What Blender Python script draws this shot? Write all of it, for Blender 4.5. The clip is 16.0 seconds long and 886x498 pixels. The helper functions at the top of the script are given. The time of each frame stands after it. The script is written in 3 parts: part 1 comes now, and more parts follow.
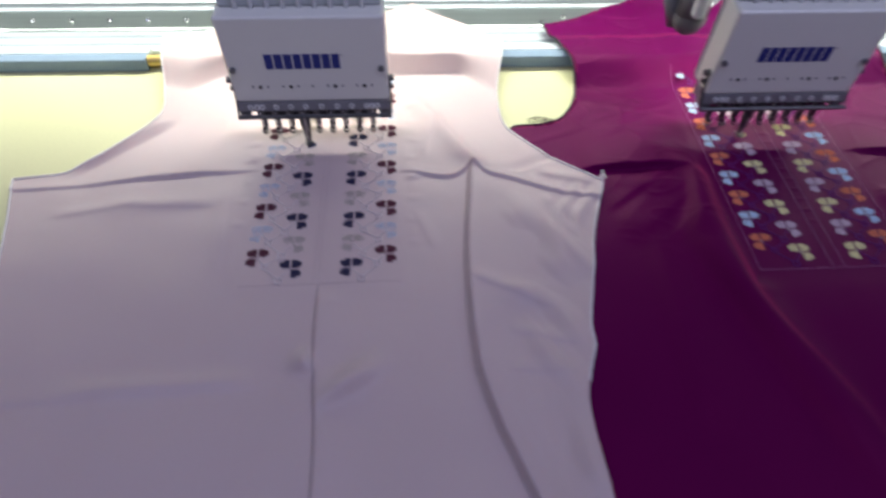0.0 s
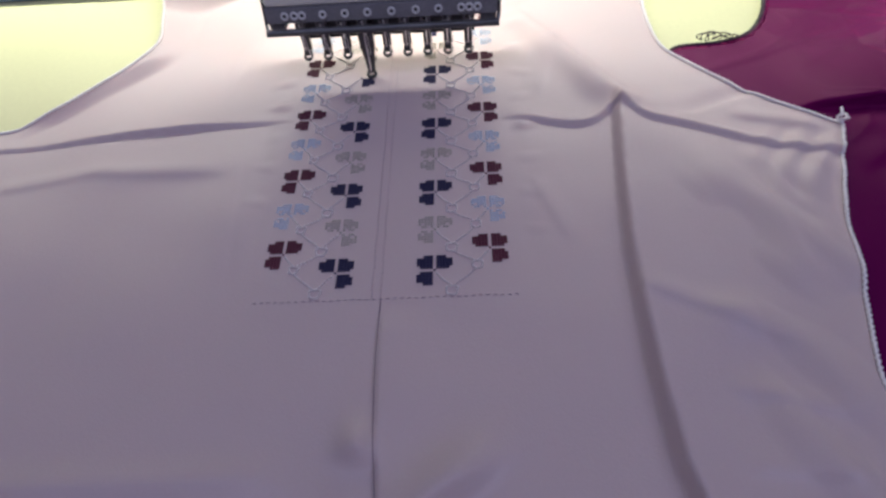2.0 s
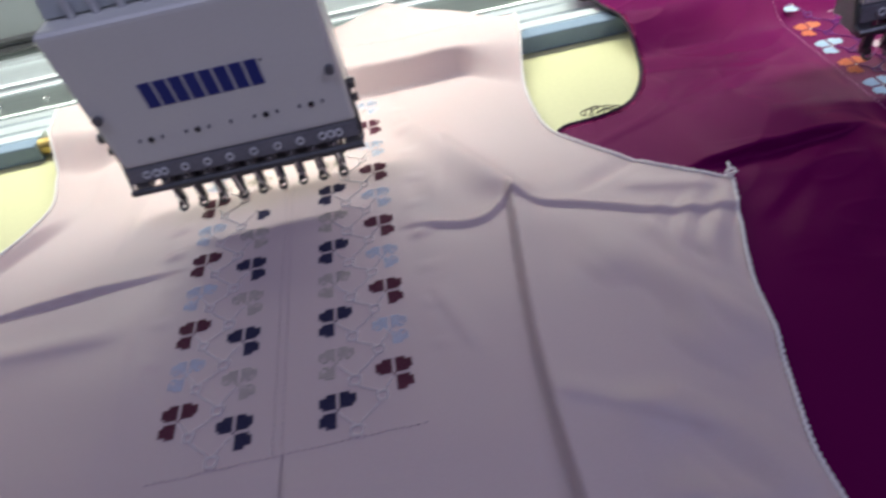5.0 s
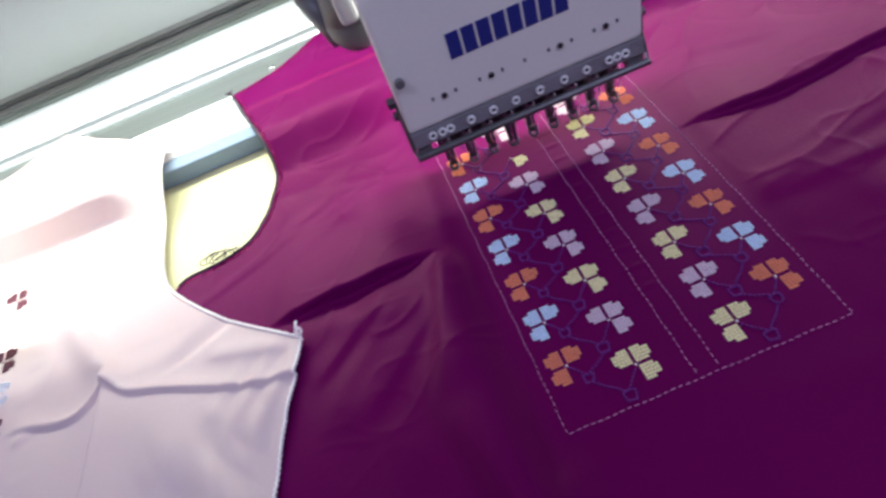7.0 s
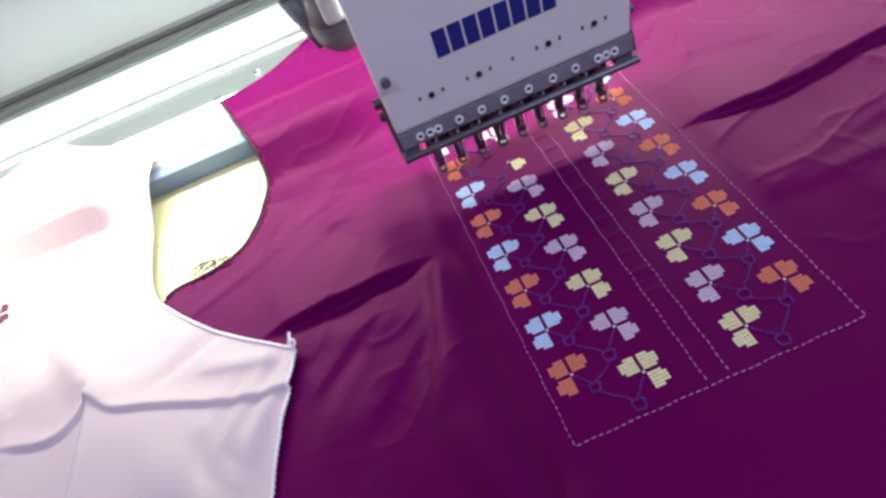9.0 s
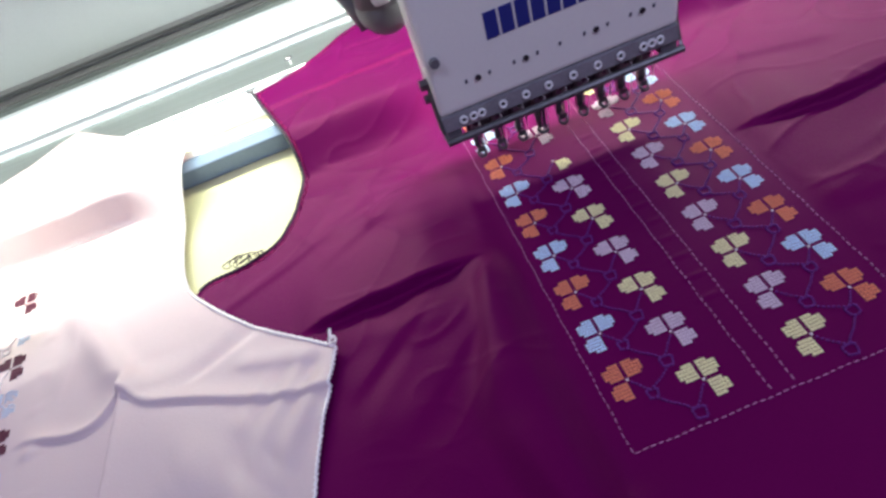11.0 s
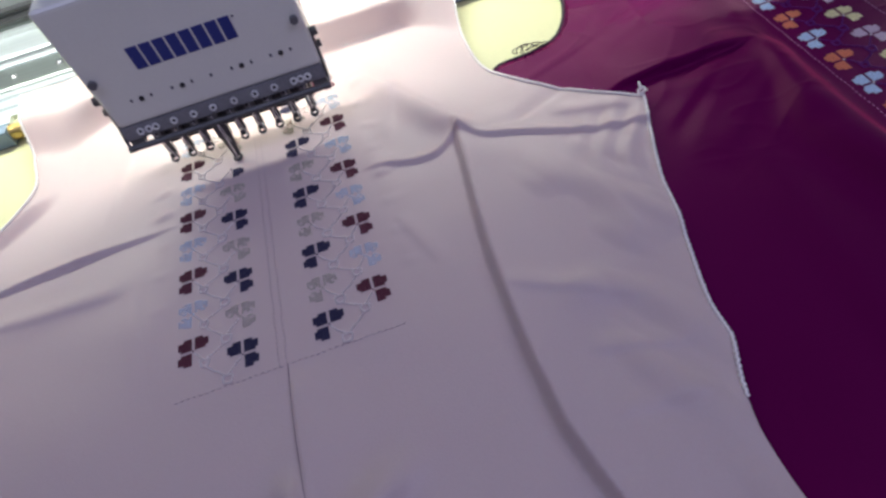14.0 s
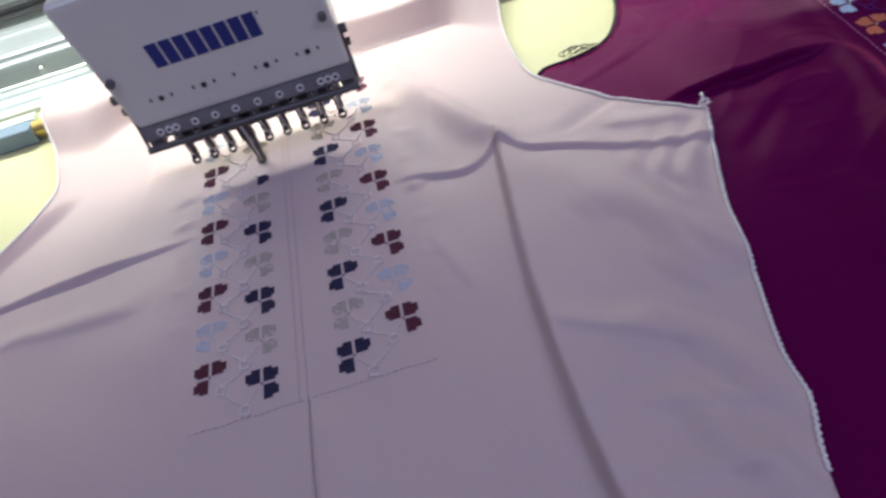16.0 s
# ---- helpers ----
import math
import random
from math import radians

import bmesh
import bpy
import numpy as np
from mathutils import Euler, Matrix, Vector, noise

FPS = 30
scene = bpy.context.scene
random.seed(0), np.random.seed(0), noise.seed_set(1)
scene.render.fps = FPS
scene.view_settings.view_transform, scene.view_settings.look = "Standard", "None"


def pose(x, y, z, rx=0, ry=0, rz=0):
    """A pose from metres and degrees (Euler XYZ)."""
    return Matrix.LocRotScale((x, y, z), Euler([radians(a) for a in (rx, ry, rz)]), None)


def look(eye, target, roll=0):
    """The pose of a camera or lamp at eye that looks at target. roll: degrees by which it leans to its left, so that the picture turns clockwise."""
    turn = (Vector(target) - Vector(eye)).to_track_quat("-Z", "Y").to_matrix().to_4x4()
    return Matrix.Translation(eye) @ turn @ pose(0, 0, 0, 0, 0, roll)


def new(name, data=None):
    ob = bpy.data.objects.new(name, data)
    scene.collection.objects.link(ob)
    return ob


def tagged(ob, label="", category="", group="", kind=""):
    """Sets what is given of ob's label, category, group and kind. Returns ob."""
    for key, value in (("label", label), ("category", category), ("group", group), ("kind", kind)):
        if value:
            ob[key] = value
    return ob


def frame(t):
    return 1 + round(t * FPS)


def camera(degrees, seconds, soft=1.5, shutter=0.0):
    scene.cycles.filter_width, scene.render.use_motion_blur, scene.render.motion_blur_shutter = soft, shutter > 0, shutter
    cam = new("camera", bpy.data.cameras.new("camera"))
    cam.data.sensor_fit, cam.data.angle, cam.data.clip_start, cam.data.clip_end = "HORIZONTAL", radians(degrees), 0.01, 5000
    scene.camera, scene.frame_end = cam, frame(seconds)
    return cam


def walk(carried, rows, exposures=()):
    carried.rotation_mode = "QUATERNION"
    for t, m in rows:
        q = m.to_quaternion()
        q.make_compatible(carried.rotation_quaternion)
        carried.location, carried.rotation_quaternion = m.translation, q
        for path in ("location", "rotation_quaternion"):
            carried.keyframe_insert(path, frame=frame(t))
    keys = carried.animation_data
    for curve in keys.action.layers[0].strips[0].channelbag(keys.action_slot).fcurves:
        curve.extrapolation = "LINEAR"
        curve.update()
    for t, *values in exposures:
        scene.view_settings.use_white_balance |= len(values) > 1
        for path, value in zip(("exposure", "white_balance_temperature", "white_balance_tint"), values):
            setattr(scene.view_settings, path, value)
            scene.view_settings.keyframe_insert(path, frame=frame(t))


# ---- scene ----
# ---- camera and walk ----
cam = camera(74.30, 16.0, soft=2.7, shutter=0.5)
PATH = [
    (0, (0.0853, -0.2951, 0.4121), (0.1196, 0.2285, -0.2565), 1.05),
    (0.5, (0.0316, -0.2129, 0.3882), (0.0650, 0.2786, -0.3045), 0.41),
    (1, (0.0359, -0.1642, 0.2890), (0.0356, 0.2993, -0.4236), -2.69),
    (1.5, (0.0475, -0.1515, 0.2455), (0.0205, 0.3502, -0.4401), -5.28),
    (2, (0.0423, -0.1688, 0.2545), (-0.0040, 0.3365, -0.4274), -6.32),
    (2.5, (0.0402, -0.1725, 0.2568), (-0.0167, 0.3399, -0.4190), -7.52),
    (3, (0.0326, -0.1690, 0.2626), (-0.0264, 0.3556, -0.4035), -7.84),
    (3.2, (0.0350, -0.1622, 0.2655), (-0.0381, 0.3659, -0.3966), -9.00),
    (5.3, (0.1387, -0.1309, 0.2526), (0.1316, 0.4578, -0.3606), -13.92),
    (5.5, (0.1920, -0.1147, 0.2821), (0.2221, 0.4336, -0.3667), -10.18),
    (6, (0.3027, -0.1143, 0.3009), (0.3079, 0.4622, -0.3237), -15.96),
    (6.5, (0.3388, -0.1077, 0.2872), (0.3248, 0.4497, -0.3543), -19.80),
    (7, (0.3649, -0.1069, 0.2740), (0.3504, 0.4402, -0.3763), -24.55),
    (7.5, (0.3731, -0.1068, 0.2674), (0.3707, 0.4367, -0.3862), -24.71),
    (8, (0.3716, -0.1040, 0.2661), (0.3708, 0.4342, -0.3918), -24.57),
    (8.5, (0.3674, -0.1041, 0.2669), (0.3676, 0.4407, -0.3855), -24.31),
    (11, (0.3399, -0.1062, 0.2647), (0.3417, 0.4501, -0.3780), -22.44),
    (11.5, (0.3002, -0.1074, 0.2631), (0.2841, 0.4476, -0.3804), -20.30),
    (12, (0.1885, -0.1339, 0.2724), (0.1495, 0.4166, -0.3740), -16.31),
    (12.5, (0.1030, -0.1452, 0.2884), (0.0537, 0.4294, -0.3360), -15.15),
    (13, (0.0799, -0.1749, 0.2860), (0.0753, 0.3676, -0.3684), -13.49),
    (13.5, (0.0826, -0.1918, 0.2863), (0.0801, 0.3501, -0.3686), -17.76),
    (14, (0.0907, -0.1998, 0.2813), (0.1080, 0.3293, -0.3837), -17.50),
    (14.5, (0.1006, -0.1992, 0.2806), (0.1022, 0.3235, -0.3897), -19.76),
    (15, (0.1020, -0.1993, 0.2829), (0.0961, 0.3199, -0.3902), -19.47),
    (15.5, (0.1049, -0.1813, 0.2807), (0.0997, 0.3440, -0.3875), -19.47),
    (16, (0.0940, -0.1688, 0.2721), (0.0678, 0.3554, -0.3965), -19.58),
]
walk(cam, [(t, look(eye, target, roll)) for t, eye, target, roll in PATH], exposures=[(0.0, 0.0), (0.5, -0.06), (3.2, -0.14), (5.3, -0.3), (6.1, -0.2), (6.6, 0.2), (7.2, 0.8), (8.0, 0.95), (8.5, 0.98), (10.8, 0.68), (11.3, 0.55), (12.0, 0.0), (12.6, -0.3), (13.2, -0.17), (14.0, 0.0), (16.0, 0.0)])

# ---- light ----
world = bpy.data.worlds.new("room_air")
scene.world = world
world.use_nodes = True
world.node_tree.nodes["Background"].inputs[0].default_value = (0.62, 0.58, 0.80, 1)
world.node_tree.nodes["Background"].inputs[1].default_value = 0.03


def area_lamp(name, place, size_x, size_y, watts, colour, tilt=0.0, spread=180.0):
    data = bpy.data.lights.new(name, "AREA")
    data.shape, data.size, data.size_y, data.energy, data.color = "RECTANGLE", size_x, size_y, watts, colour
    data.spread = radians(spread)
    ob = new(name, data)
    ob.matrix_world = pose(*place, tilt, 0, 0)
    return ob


LED_Y, LED_Z = 0.383, 0.215
LED_X = (-0.69, -0.24, 0.21, 0.66, 1.11)
for x in LED_X:
    area_lamp("led_light", (x, LED_Y, LED_Z - 0.012), 0.40, 0.03, 1.02, (0.96, 1.0, 0.88), -10, 140)
# Two unseen fill lights added overhead for the lilac ambient light.
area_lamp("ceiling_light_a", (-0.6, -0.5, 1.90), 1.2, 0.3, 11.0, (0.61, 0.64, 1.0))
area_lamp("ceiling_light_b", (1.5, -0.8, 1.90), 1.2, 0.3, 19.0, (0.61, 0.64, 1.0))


for x, y in ((-0.0122, 0.006), (0.4383, 0.0015)):
    area_lamp("head_led_light", (x, y + 0.236, 0.1555), 0.09, 0.016, 0.30, (0.97, 1.0, 0.90), -12, 150)


# ---- materials ----
def material(name, base, rough=0.5, metal=0.0, vary=0.08, grain=400.0, bump=0.0, spec=0.5, sheen=0.0, patch=12.0, sheen_tint=None, aniso=None, patch_bump=0.0, spec_tint=None):
    m = bpy.data.materials.new(name)
    m.use_nodes = True
    nt = m.node_tree
    b = nt.nodes["Principled BSDF"]
    b.inputs["Roughness"].default_value = rough
    b.inputs["Metallic"].default_value = metal
    b.inputs["Specular IOR Level"].default_value = spec
    b.inputs["Sheen Weight"].default_value = sheen
    if spec_tint:
        b.inputs["Specular Tint"].default_value = (*spec_tint, 1)
    if sheen_tint:
        b.inputs["Sheen Tint"].default_value = (*sheen_tint, 1)
        b.inputs["Sheen Roughness"].default_value = 0.35
    co = nt.nodes.new("ShaderNodeTexCoord")
    big = nt.nodes.new("ShaderNodeTexNoise")
    big.inputs["Scale"].default_value, big.inputs["Detail"].default_value = patch, 1.5
    fine = nt.nodes.new("ShaderNodeTexNoise")
    fine.inputs["Scale"].default_value, fine.inputs["Detail"].default_value = grain, 3
    vec = nt.nodes.new("ShaderNodeMapping")
    if aniso:
        vec.inputs["Scale"].default_value = aniso
    nt.links.new(co.outputs["Object"], big.inputs["Vector"])
    nt.links.new(co.outputs["Object"], vec.inputs["Vector"])
    nt.links.new(vec.outputs["Vector"], fine.inputs["Vector"])
    add = nt.nodes.new("ShaderNodeMath")
    add.operation = "ADD"
    nt.links.new(big.outputs["Fac"], add.inputs[0])
    nt.links.new(fine.outputs["Fac"], add.inputs[1])
    ramp = nt.nodes.new("ShaderNodeMapRange")
    ramp.inputs["From Min"].default_value, ramp.inputs["From Max"].default_value = 0.6, 1.4
    ramp.inputs["To Min"].default_value, ramp.inputs["To Max"].default_value = 1 - vary, 1 + vary
    nt.links.new(add.outputs[0], ramp.inputs["Value"])
    mix = nt.nodes.new("ShaderNodeVectorMath")
    mix.operation = "SCALE"
    mix.inputs[0].default_value = base
    nt.links.new(ramp.outputs[0], mix.inputs["Scale"])
    nt.links.new(mix.outputs[0], b.inputs["Base Color"])
    rr = nt.nodes.new("ShaderNodeMapRange")
    rr.inputs["To Min"].default_value, rr.inputs["To Max"].default_value = max(rough - 0.07, 0.02), min(rough + 0.07, 1)
    nt.links.new(big.outputs["Fac"], rr.inputs["Value"])
    nt.links.new(rr.outputs[0], b.inputs["Roughness"])
    if bump or patch_bump:
        bp = nt.nodes.new("ShaderNodeBump")
        bp.inputs["Strength"].default_value = 1.0
        bp.inputs["Distance"].default_value = bump
        nt.links.new(fine.outputs["Fac"], bp.inputs["Height"])
        if patch_bump:
            bq = nt.nodes.new("ShaderNodeBump")
            bq.inputs["Distance"].default_value = patch_bump
            nt.links.new(big.outputs["Fac"], bq.inputs["Height"])
            nt.links.new(bq.outputs[0], bp.inputs["Normal"])
        nt.links.new(bp.outputs[0], b.inputs["Normal"])
    return m


PINK = material("pink_satin", (0.600, 0.464, 0.462), 0.46, vary=0.03, grain=900, bump=0.00012, spec=0.32, sheen=0.12, patch=11, patch_bump=0.0020)
for key, value in (("Subsurface Weight", 0.08), ("Subsurface Radius", (1.0, 0.35, 0.25)), ("Subsurface Scale", 0.005)):
    PINK.node_tree.nodes["Principled BSDF"].inputs[key].default_value = value
PURPLE = material("purple_satin", (0.090, 0.0004, 0.055), 0.48, vary=0.06, grain=900, bump=0.00012, spec=0.24, sheen=0.58, patch=11, patch_bump=0.0022, sheen_tint=(1, 0.08, 0.30), spec_tint=(1, 0.08, 0.32))
WHITE_THREAD = material("white_thread", (0.86, 0.81, 0.80), 0.55, vary=0.08, grain=1500, bump=0.0002)
PALE_THREAD = material("pale_pink_thread", (0.76, 0.69, 0.69), 0.5, vary=0.08, grain=1500, bump=0.0002)
BLACK_THREAD = material("black_thread", (0.025, 0.012, 0.025), 0.6, vary=0.2, grain=1500, bump=0.0002)
MAROON = material("maroon_thread", (0.120, 0.032, 0.055), 0.55, spec=0.25, vary=0.25, grain=1800, bump=0.0001)
NAVY = material("navy_thread", (0.036, 0.032, 0.080), 0.55, spec=0.25, vary=0.25, grain=1800, bump=0.0001)
SKY = material("pale_blue_thread", (0.53, 0.68, 0.84), 0.55, spec=0.25, vary=0.12, grain=1800, bump=0.0001)
TAN = material("tan_thread", (0.42, 0.40, 0.32), 0.55, spec=0.25, vary=0.12, grain=1800, bump=0.0001)
ORANGE = material("orange_thread", (0.70, 0.23, 0.13), 0.55, spec=0.25, vary=0.14, grain=1800, bump=0.0001)
YELLOW = material("yellow_thread", (0.80, 0.75, 0.42), 0.55, spec=0.25, vary=0.12, grain=1800, bump=0.0001)
LILAC = material("grey_lilac_thread", (0.64, 0.52, 0.60), 0.55, spec=0.25, vary=0.12, grain=1800, bump=0.0001)
# Darker than the cloth: the seam's thin line of shade is coloured in.
SEAM_SHADE = material("seam_shade_thread", (0.27, 0.19, 0.21), 0.6, vary=0.1, grain=1800)
ROSE = material("rose_thread", (0.60, 0.28, 0.47), 0.5, vary=0.1, grain=1800)
VIOLET = material("violet_thread", (0.14, 0.018, 0.20), 0.5, vary=0.1, grain=1800)
SEAM_GREY = material("grey_thread", (0.47, 0.36, 0.39), 0.6, vary=0.1, grain=1800)
TABLE = material("cream_laminate", (0.66, 0.64, 0.36), 0.5, vary=0.04, grain=300, bump=0.00003, patch=5)
STEEL = material("brushed_steel", (0.36, 0.40, 0.39), 0.36, metal=0.85, vary=0.10, grain=260, bump=0.00004, patch=4, aniso=(0.02, 1, 1))
ALU = material("anodised_aluminium", (0.74, 0.79, 0.82), 0.46, metal=0.6, vary=0.08, grain=260, bump=0.00003, patch=4, aniso=(0.02, 1, 1))
BLUE_BAR = material("blue_grey_paint", (0.22, 0.29, 0.38), 0.60, spec=0.2, vary=0.08, grain=500, patch=10)
BRASS = material("brass", (0.62, 0.45, 0.16), 0.35, metal=0.8, vary=0.15, grain=600, patch=40)
COVER = material("light_grey_enamel", (0.77, 0.77, 0.72), 0.36, vary=0.03, grain=700, bump=0.00004, patch=15)
BODY = material("grey_enamel", (0.30, 0.31, 0.33), 0.45, vary=0.05, grain=600, bump=0.00006, patch=12)
DARK = material("dark_steel", (0.12, 0.12, 0.125), 0.33, metal=0.7, vary=0.2, grain=600, patch=40)
MOTOR_GREY = material("dark_grey_paint", (0.13, 0.13, 0.14), 0.4, vary=0.1, grain=500, patch=20)
PLATE = material("grey_steel_plate", (0.24, 0.24, 0.26), 0.4, metal=0.4, vary=0.2, grain=600, patch=40)
# Enamel of the upper head, darkened: its shade is put into the colour.
HEAD_SHADE = material("shaded_grey_enamel", (0.50, 0.53, 0.53), 0.42, vary=0.04, grain=700, bump=0.00004, patch=15)
BLACK = material("black_plastic", (0.022, 0.022, 0.026), 0.4, vary=0.2, grain=600)
CHROME = material("polished_steel", (0.72, 0.72, 0.74), 0.18, metal=1.0, vary=0.05, grain=500)
WASHER = material("nickel_washer", (0.70, 0.70, 0.70), 0.5, metal=0.2, vary=0.1, grain=900)
BLUE_PRINT = material("blue_print", (0.012, 0.025, 0.20), 0.4, vary=0.06, grain=900)
GREY_PRINT = material("dark_print", (0.10, 0.10, 0.13), 0.5, vary=0.05, grain=900)
WALL = material("painted_plaster", (0.62, 0.61, 0.62), 0.8, vary=0.04, grain=90, bump=0.0004, patch=2)
PANEL = material("slate_grey_enamel", (0.37, 0.40, 0.41), 0.42, vary=0.05, grain=600, bump=0.00005, patch=9)
FLOOR = material("grey_floor_tile", (0.30, 0.29, 0.28), 0.5, vary=0.1, grain=60, patch=2)


# ---- mesh helpers ----
def mesh_of(bm, name, mats, smooth=False):
    me = bpy.data.meshes.new(name)
    bm.to_mesh(me)
    bm.free()
    for m in (mats if isinstance(mats, (list, tuple)) else (mats,)):
        me.materials.append(m)
    if smooth:
        me.polygons.foreach_set("use_smooth", [True] * len(me.polygons))
    return me


def part(name, bm, mat, parent, label="", smooth=False):
    me = bm if isinstance(bm, bpy.types.Mesh) else mesh_of(bm, name, mat, smooth)
    ob = new(name, me)
    ob.parent = parent
    return tagged(ob, label) if label else ob


def thing(name, place=(0, 0, 0), **tags):
    ob = new(name)
    ob.empty_display_size = 0.02
    ob.location = place
    return tagged(ob, **tags)


def box(x0, x1, y0, y1, z0, z1, bevel=0.0, bm=None, segments=2):
    own = bm is None
    bm = bm or bmesh.new()
    made = bmesh.ops.create_cube(bm, size=1.0, matrix=Matrix.LocRotScale(((x0 + x1) / 2, (y0 + y1) / 2, (z0 + z1) / 2), None, (x1 - x0, y1 - y0, z1 - z0)))
    if bevel and own:
        bmesh.ops.bevel(bm, geom=bm.edges[:], offset=bevel, segments=segments, affect="EDGES", profile=0.6)
    return bm


def rod(a, b, r, bm=None, sides=12, r2=None):
    bm = bm or bmesh.new()
    a, b = Vector(a), Vector(b)
    q = (b - a).to_track_quat("Z", "Y").to_matrix().to_4x4()
    bmesh.ops.create_cone(bm, cap_ends=True, segments=sides, radius1=r, radius2=r if r2 is None else r2, depth=(b - a).length, matrix=Matrix.Translation((a + b) / 2) @ q)
    return bm


def tube(points, r, bm=None, sides=6, closed=False):
    """A round cord through the points."""
    bm = bm or bmesh.new()
    pts = [Vector(p) for p in points]
    n, rings = len(pts), []
    for i, p in enumerate(pts):
        d = (pts[(i + 1) % n] if (closed or i < n - 1) else p) - (pts[i - 1] if (closed or i > 0) else p)
        d = d.normalized() if d.length > 1e-9 else Vector((1, 0, 0))
        u = d.cross((0, 0, 1))
        u = u.normalized() if u.length > 1e-6 else Vector((1, 0, 0))
        v = u.cross(d)
        rings.append([bm.verts.new(p + r * (math.cos(2 * math.pi * k / sides) * u + math.sin(2 * math.pi * k / sides) * v)) for k in range(sides)])
    for i in range(n if closed else n - 1):
        a, b = rings[i], rings[(i + 1) % n]
        for k in range(sides):
            bm.faces.new((a[k], a[(k + 1) % sides], b[(k + 1) % sides], b[k]))
    if not closed:
        bm.faces.new(rings[0]), bm.faces.new(rings[-1][::-1])
    bmesh.ops.recalc_face_normals(bm, faces=bm.faces[:])
    return bm


def extrude_profile(profile, x0, x1, bevel=0.0):
    """A bar along x with the cross-section given as (y, z) pairs."""
    bm = bmesh.new()
    ends = [[bm.verts.new((x, y, z)) for y, z in profile] for x in (x0, x1)]
    n = len(profile)
    for k in range(n):
        bm.faces.new((ends[0][k], ends[0][(k + 1) % n], ends[1][(k + 1) % n], ends[1][k]))
    bm.faces.new(ends[0][::-1]), bm.faces.new(ends[1])
    bmesh.ops.recalc_face_normals(bm, faces=bm.faces[:])
    if bevel:
        bmesh.ops.bevel(bm, geom=bm.edges[:], offset=bevel, segments=2, affect="EDGES")
    return bm


# ---- room ----
def structure(name, bm, mat, label, category):
    return tagged(new(name, mesh_of(bm, name, mat)), label, category, kind="structure")


structure("floor", box(-3, 3.4, -2.6, 1.9, -0.9, -0.8), FLOOR, "plain grey workshop floor under the machine", "floor")
structure("ceiling", box(-3, 3.4, -2.6, 1.9, 2.0, 2.1), WALL, "plain pale workshop ceiling", "ceiling")
structure("wall_north", box(-3, 3.4, 1.9, 2.0, -0.8, 2.0), WALL, "plain pale plaster wall behind the machine", "wall")
structure("wall_south", box(-3, 3.4, -2.7, -2.6, -0.8, 2.0), WALL, "plain pale plaster wall", "wall")
structure("wall_west", box(-3.1, -3, -2.6, 1.9, -0.8, 2.0), WALL, "plain pale plaster wall", "wall")
structure("wall_east", box(3.4, 3.5, -2.6, 1.9, -0.8, 2.0), WALL, "plain pale plaster wall", "wall")


# Unseen boxes added above the two fill lights to back them.
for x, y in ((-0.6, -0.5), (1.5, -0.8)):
    lamp = thing("ceiling_lamp", (x, y, 0), label="plain pale ceiling box, added unseen to back a fill light", category="ceiling lamp", group="ceiling lamps")
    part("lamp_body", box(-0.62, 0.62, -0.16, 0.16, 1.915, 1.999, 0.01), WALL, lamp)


# ---- machine bed ----
X0, X1 = -1.3, 1.7
RAIL_TURN = -1.0


def build_table():
    t = thing("machine_table", label="pale cream-yellow laminate table of an embroidery machine", category="table")
    part("tabletop", box(X0, X1, -0.62, 0.338, -0.03, 0.0, 0.003), TABLE, t)
    for x in (X0 + 0.1, X1 - 0.1):
        for y in (-0.55, 0.28):
            part("leg", box(x - 0.03, x + 0.03, y - 0.03, y + 0.03, -0.8, -0.03, 0.003), BODY, t, "grey steel leg")
    return t


def build_rails():
    """Steel bed behind the table: bright grooved strip, plate with screws, pale lip before the slot."""
    r = thing("bed_rail", label="grooved steel rail plate with round-head screws behind the table", category="rail")
    prof = [(0.338, -0.03), (0.338, 0.002), (0.350, 0.002), (0.3505, 0.0005), (0.353, 0.0005), (0.3535, 0.003), (0.366, 0.003), (0.3665, 0.001), (0.369, 0.001), (0.3695, 0.004), (0.379, 0.004)]
    part("grooved_strip", extrude_profile(prof + [(0.379, -0.03)], X0, X1), ALU, r)
    part("plate", extrude_profile([(0.379, -0.03), (0.3792, 0.006), (0.381, 0.007), (0.420, 0.007), (0.420, -0.03)], X0, X1), STEEL, r)
    part("lip", extrude_profile([(0.4202, -0.03), (0.4202, 0.009), (0.4212, 0.0100), (0.4268, 0.0100), (0.4278, 0.009), (0.4278, -0.03)], X0, X1), ALU, r, "pale aluminium lip")
    screw = bmesh.new()
    rod((0, 0, 0), (0, 0, 0.0016), 0.0034, screw, 14)
    rod((0, 0, 0.0016), (0, 0, 0.0026), 0.0030, screw, 14, 0.0018)
    me = mesh_of(screw, "screw", CHROME, True)
    for x in [-0.205 - 0.0475 * k for k in range(22)] + [0.272 + 0.45 * k for k in range(3)]:
        ob = part("screw", me, None, r)
        ob.location = (x, 0.398, 0.007)
    r.rotation_euler = (0, 0, radians(RAIL_TURN))
    return r


